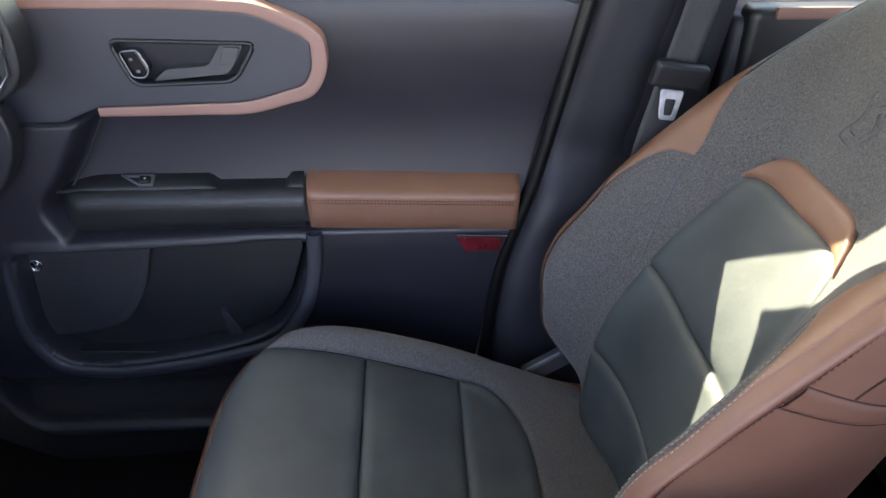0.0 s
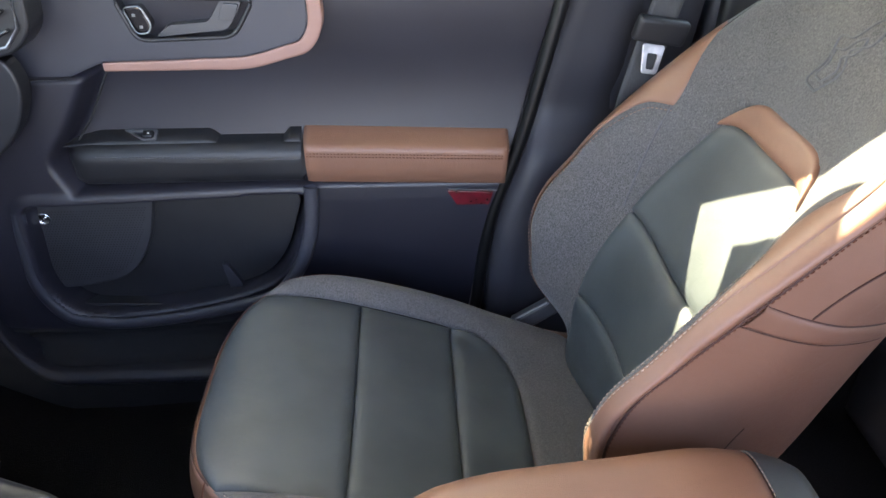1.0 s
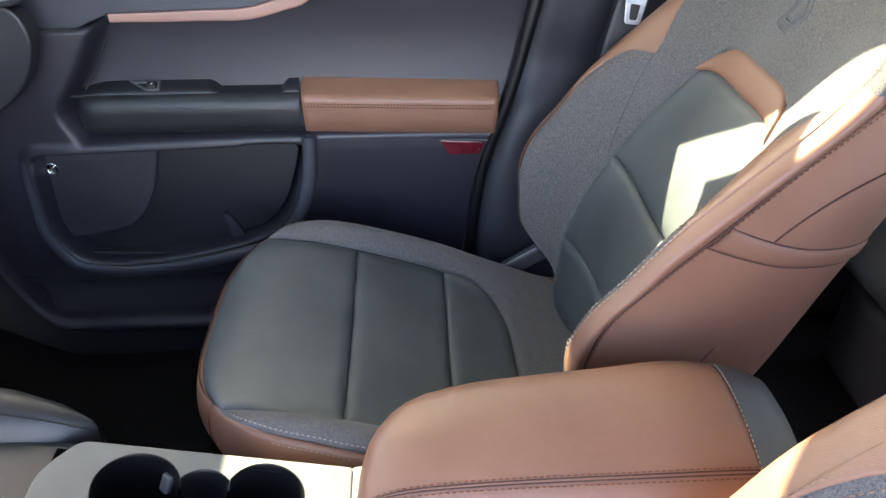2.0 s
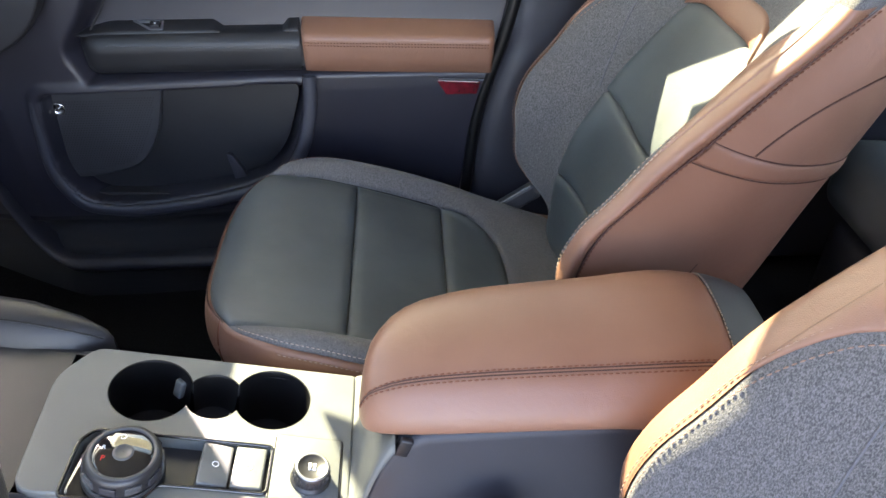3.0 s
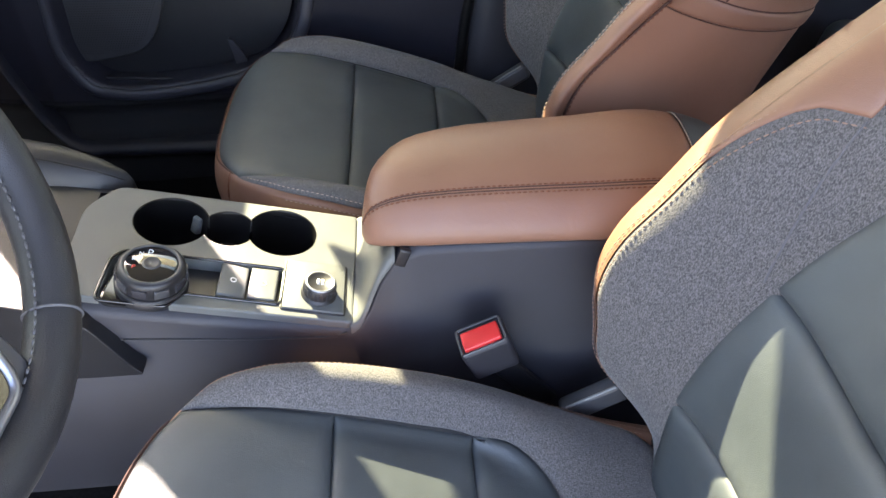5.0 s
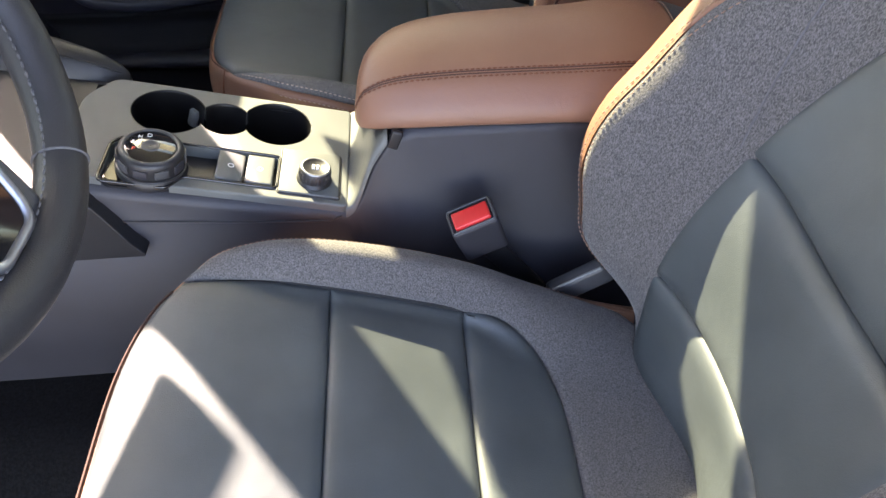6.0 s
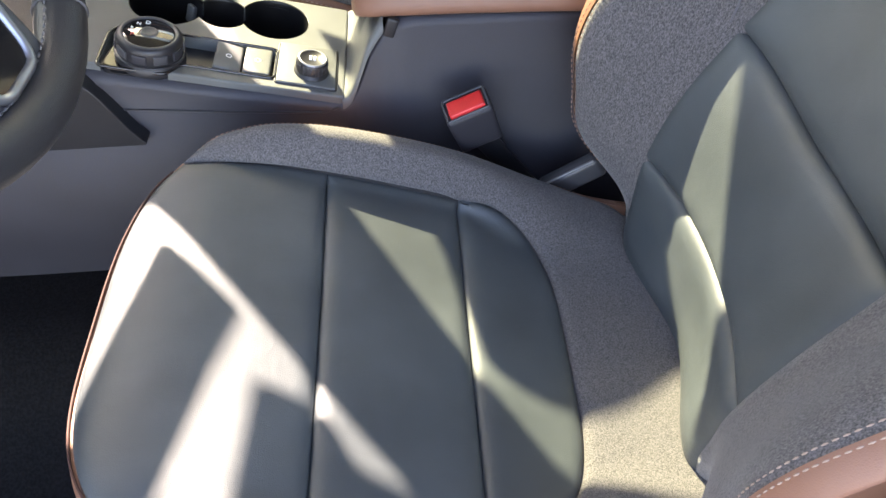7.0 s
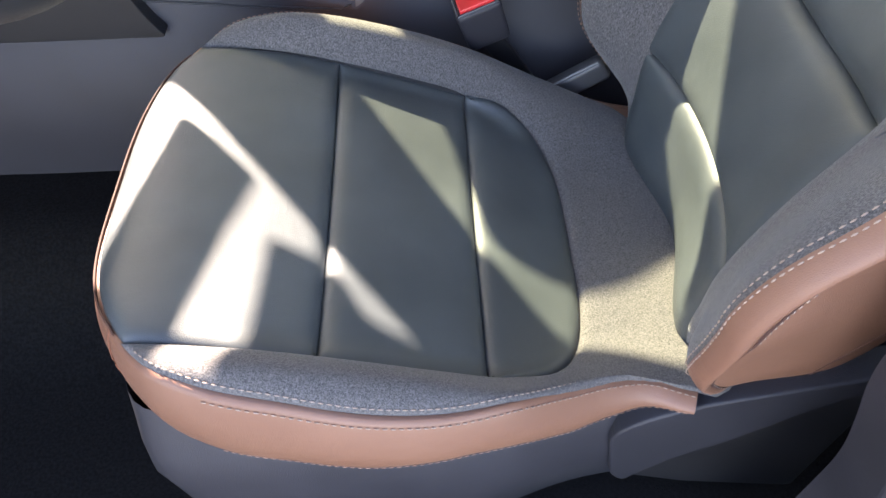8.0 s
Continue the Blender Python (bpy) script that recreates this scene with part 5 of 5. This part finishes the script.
# paper sheet on the passenger window (front end added, outlined to shade the driver seat), sun visors
leaf = rounded([(0.325, 0.91), (0.325, 1.109), (0.0, 1.105), (-0.095, 1.096), (-0.165, 1.124), (-0.221, 1.142), (-0.262, 1.141), (-0.292, 1.131), (-0.279, 1.088), (-0.266, 1.046), (-0.262, 0.91)], [0.004, 0.004, 0.03, 0.03, 0.03, 0.03, 0.02, 0.01, 0.03, 0.03, 0.004], 5)
leaf = [(x - 0.0375, (z - 1.010) / math.cos(radians(14.5))) for x, z in leaf]
sheet_paper = part("window_sheet", slab(leaf, -0.0006, 0.0006), PAPER)
sheet_paper.matrix_world = pose(0.0375, 1.042, 1.010, 14.5, 0, 0) @ Matrix(((1, 0, 0, 0), (0, 0, -1, 0), (0, 1, 0, 0), (0, 0, 0, 1)))
tagged(sheet_paper, "white paper information sheet inside the side window, outline extended to shade the seats", "paper sheet")
# visors added out of view, flaps cut to outline the sun patches on the seats
for sgn in (1, -1):
    vz = thing("shading_visor", "unseen grey cloth visor added at the windscreen to shape the sunlight", "sun visor", group="sun visors")
    flap = rounded([(0.967, 1.103), (1.033, 1.206), (0.935, 1.184), (0.810, 1.166), (0.52, 1.120), (0.49, 0.985), (0.789, 1.055)], 0.008, 4)
    flap = [(0.361 + sgn * (y - 0.361), z) for y, z in flap]
    part("shading_flap", slab(flap[::sgn], -0.004, 0.004, 0.002), ROOFCLOTH, vz).matrix_local = Matrix(((0, 0, 1, -0.509), (1, 0, 0, 0), (0, 1, 0, 0), (0, 0, 0, 1)))
    part("visor_rod", tube([(-0.509, 0.361 + sgn * (y - 0.361), z) for y, z in ((0.78, 1.158), (0.56, 1.124), (0.53, 1.135), (0.525, 1.245))], 0.004), PLASTIC, vz)
# header out of view, its height set to trim the sunlight on the driver cushion
shell_part("windscreen_header", rbox((0.05, 1.24, 0.055), 0.010, 3), ROOFCLOTH, "grey cloth header above the windscreen", pose(-0.475, 0.362, 1.236), category="roof header")
dash = thing("dashboard", "dark dashboard with rounded padded top", "dashboard", kind="structure")
part("dash_top", rbox((0.50, 1.50, 0.26), 0.06, 5), PLASTIC, dash).matrix_local = pose(-0.80, 0.33, 0.66, 0, 6, 0)
part("dash_lower", rbox((0.30, 1.50, 0.30), 0.05, 4), BLACK, dash).matrix_local = pose(-0.78, 0.33, 0.42)
part("bulkhead", rbox((0.06, 1.5, 0.62), 0.02, 2), BLACK, dash).matrix_local = pose(-1.02, 0.33, 0.32)
vo = rounded([(-0.45, 0.86), (-0.30, 0.85), (-0.284, 0.80), (-0.288, 0.742), (-0.318, 0.714), (-0.45, 0.70)], [0.01, 0.02, 0.05, 0.03, 0.02, 0.01], 6)
vent = part("vent_housing", slab(vo, 0.0, 0.045, 0.008, 4), BLACK, dash, "black side air vent")
vent.matrix_local = across(1.005)
part("vent_rim", tube([(-0.305, 0.9575, 0.842), (-0.298, 0.9575, 0.795), (-0.301, 0.9575, 0.750), (-0.322, 0.9575, 0.726), (-0.36, 0.9575, 0.72)], 0.0022), SATIN, dash, "satin vent ring")
for i in range(4):
    part("vent_slat", rbox((0.05, 0.010, 0.005), 0.002, 2), GLOSS, dash).matrix_local = pose(-0.335, 0.957, 0.738 + i * 0.024, 0, -24, 0)
part("dash_end", slab(rounded([(-0.50, 0.71), (-0.34, 0.71), (-0.326, 0.668), (-0.345, 0.61), (-0.40, 0.555), (-0.50, 0.53)], [0.01, 0.02, 0.05, 0.05, 0.05, 0.01], 6), 0.0, 0.03, 0.010, 4), BLACK, dash).matrix_local = across(1.000)
ws = thing("windshield", "tinted front windscreen", "windscreen", kind="structure")
pane = part("pane", rbox((0.66, 1.28, 0.006), 0.0, 1), GLASS, ws)
pane.matrix_local = pose(-0.775, 0.36, 1.06, 0, -35, 0)
pane.visible_shadow = False


# ---- steering wheel ----
def build_wheel():
    C, R = Vector((-0.128, 0.0136, 0.7274)), 0.1777
    M = Matrix.Translation(C) @ pose(0, 0, 0, 0, 60.2, -3.2)
    wheel = thing("steering_wheel", "black leather steering wheel with stitched rim and silver spokes", "steering wheel", m=M)
    n = 72
    rows = []
    for i in range(n):
        a = 2 * math.pi * i / n
        c = Vector((R * math.cos(a), R * math.sin(a), 0))
        d = Vector((math.cos(a), math.sin(a), 0))
        rows.append([c + d * (0.0165 * math.cos(t)) + Vector((0, 0, 0.0175 * math.sin(t))) for t in np.linspace(0, 2 * math.pi, 18, endpoint=False)])
    part("rim", sheet(np.array(rows), close_u=True, close_v=True), RIMSKIN, wheel, "black leather rim")
    ring = [(0.905 * R * math.cos(a), 0.905 * R * math.sin(a), 0.006) for a in np.linspace(0, 2 * math.pi, 200)]
    part("stitching", stitches(ring, 0.0065, 0.0046, 0.0009), THREAD_GREY, wheel)
    part("hub", lathe([(0.0005, 0.030), (0.04, 0.030), (0.062, 0.022), (0.072, 0.006), (0.07, -0.03), (0.05, -0.06), (0.0005, -0.06)], 40), PLASTIC, wheel)
    for ang in (90, -90):
        sp = part("spoke", rbox((0.115, 0.034, 0.016), 0.006, 3), BLACK, wheel)
        sp.matrix_local = Matrix.Rotation(radians(ang), 4, "Z") @ pose(0.118, 0, 0.0)
    bez = rounded([(0.045, -0.050), (0.100, -0.044), (0.148, -0.028), (0.158, -0.020), (0.158, 0.020), (0.148, 0.028), (0.100, 0.044), (0.045, 0.050)], [0.02, 0.03, 0.012, 0.008, 0.008, 0.012, 0.03, 0.02], 6)
    body = rounded([(0.040, -0.058), (0.100, -0.054), (0.152, -0.046), (0.172, -0.040), (0.172, 0.040), (0.152, 0.046), (0.100, 0.054), (0.040, 0.058)], [0.02, 0.03, 0.02, 0.01, 0.01, 0.02, 0.03, 0.02], 6)
    low = part("spoke", slab(body, -0.014, 0.003, 0.006, 4), LEVER, wheel, "lower spoke with a silver bezel")
    part("spoke_bezel", tube(resample([(x, y, 0.005) for x, y in bez + bez[:1]], 0.004), 0.0036, 8, closed=True), SATIN, low, "silver spoke bezel")
    part("spoke_insert", slab([(0.1 + (x - 0.1) * 0.96, y * 0.95) for x, y in bez], 0.002, 0.0055, 0.001), GLOSS, low, "gloss black spoke insert")
    seam = [C * 0 + Vector(((R + 0.0168 * math.cos(t)) * math.cos(0.48), (R + 0.0168 * math.cos(t)) * math.sin(0.48), 0.0178 * math.sin(t))) for t in np.linspace(0, 2 * math.pi, 30)]
    part("seam", tube(seam, 0.0011, 6), THREAD_GREY, wheel)
    part("column", rbox((0.10, 0.10, 0.34), 0.03, 3), BLACK, wheel).matrix_local = pose(0, 0, -0.23)
    return wheel


build_wheel()

# ---- seat belt at the pillar ----
belt = thing("seat_belt", "dark grey seat belt with a chrome tongue hanging on the pillar", "seat belt")
Lb = path3([(0.590, 1.060, 1.15), (0.556, 1.035, 0.80), (0.530, 1.018, 0.715), (0.505, 1.000, 0.62), (0.490, 0.985, 0.50), (0.485, 0.98, 0.30)], 40)
rows = []
for w in np.linspace(-1, 1, 7):
    rows.append(Lb + np.array([0.024 * w, 0.004 * w + 0.0015 * (1 - w * w), 0]))
webbing = part("webbing", sheet(np.array(rows)), WEBBING, belt, "dark woven belt webbing")
so = webbing.modifiers.new("thick", "SOLIDIFY")
so.thickness = 0.0016
part("tongue_cover", rbox((0.076, 0.018, 0.036), 0.008, 4), BLACK, belt, "black belt tongue cover").matrix_local = pose(0.532, 1.004, 0.724, 12, 10, 4)
tg = part("tongue", slab(rounded([(-0.0115, -0.040), (0.0115, -0.040), (0.0165, 0.0), (-0.0165, 0.0)], 0.005, 5), 0.0, 0.003, 0.001), STEEL, belt, "chrome belt tongue")
tg.matrix_world = pose(0.524, 1.000, 0.706, 78, 8, 3)
hole = part("c", slab(rounded([(-0.0060, -0.034), (0.0060, -0.034), (0.0078, -0.012), (-0.0078, -0.012)], 0.003), -0.01, 0.02), None)
hole.matrix_world = tg.matrix_world.copy()
cut(tg, [hole])
tg.parent = belt

# ---- outside ----
part_g = part("ground", rbox((400, 400, 0.2), 0.0, 1), ASPHALT)
part_g.matrix_world = pose(0, 0, -0.50)
tagged(part_g, "pale asphalt ground round the car", "ground", kind="structure")
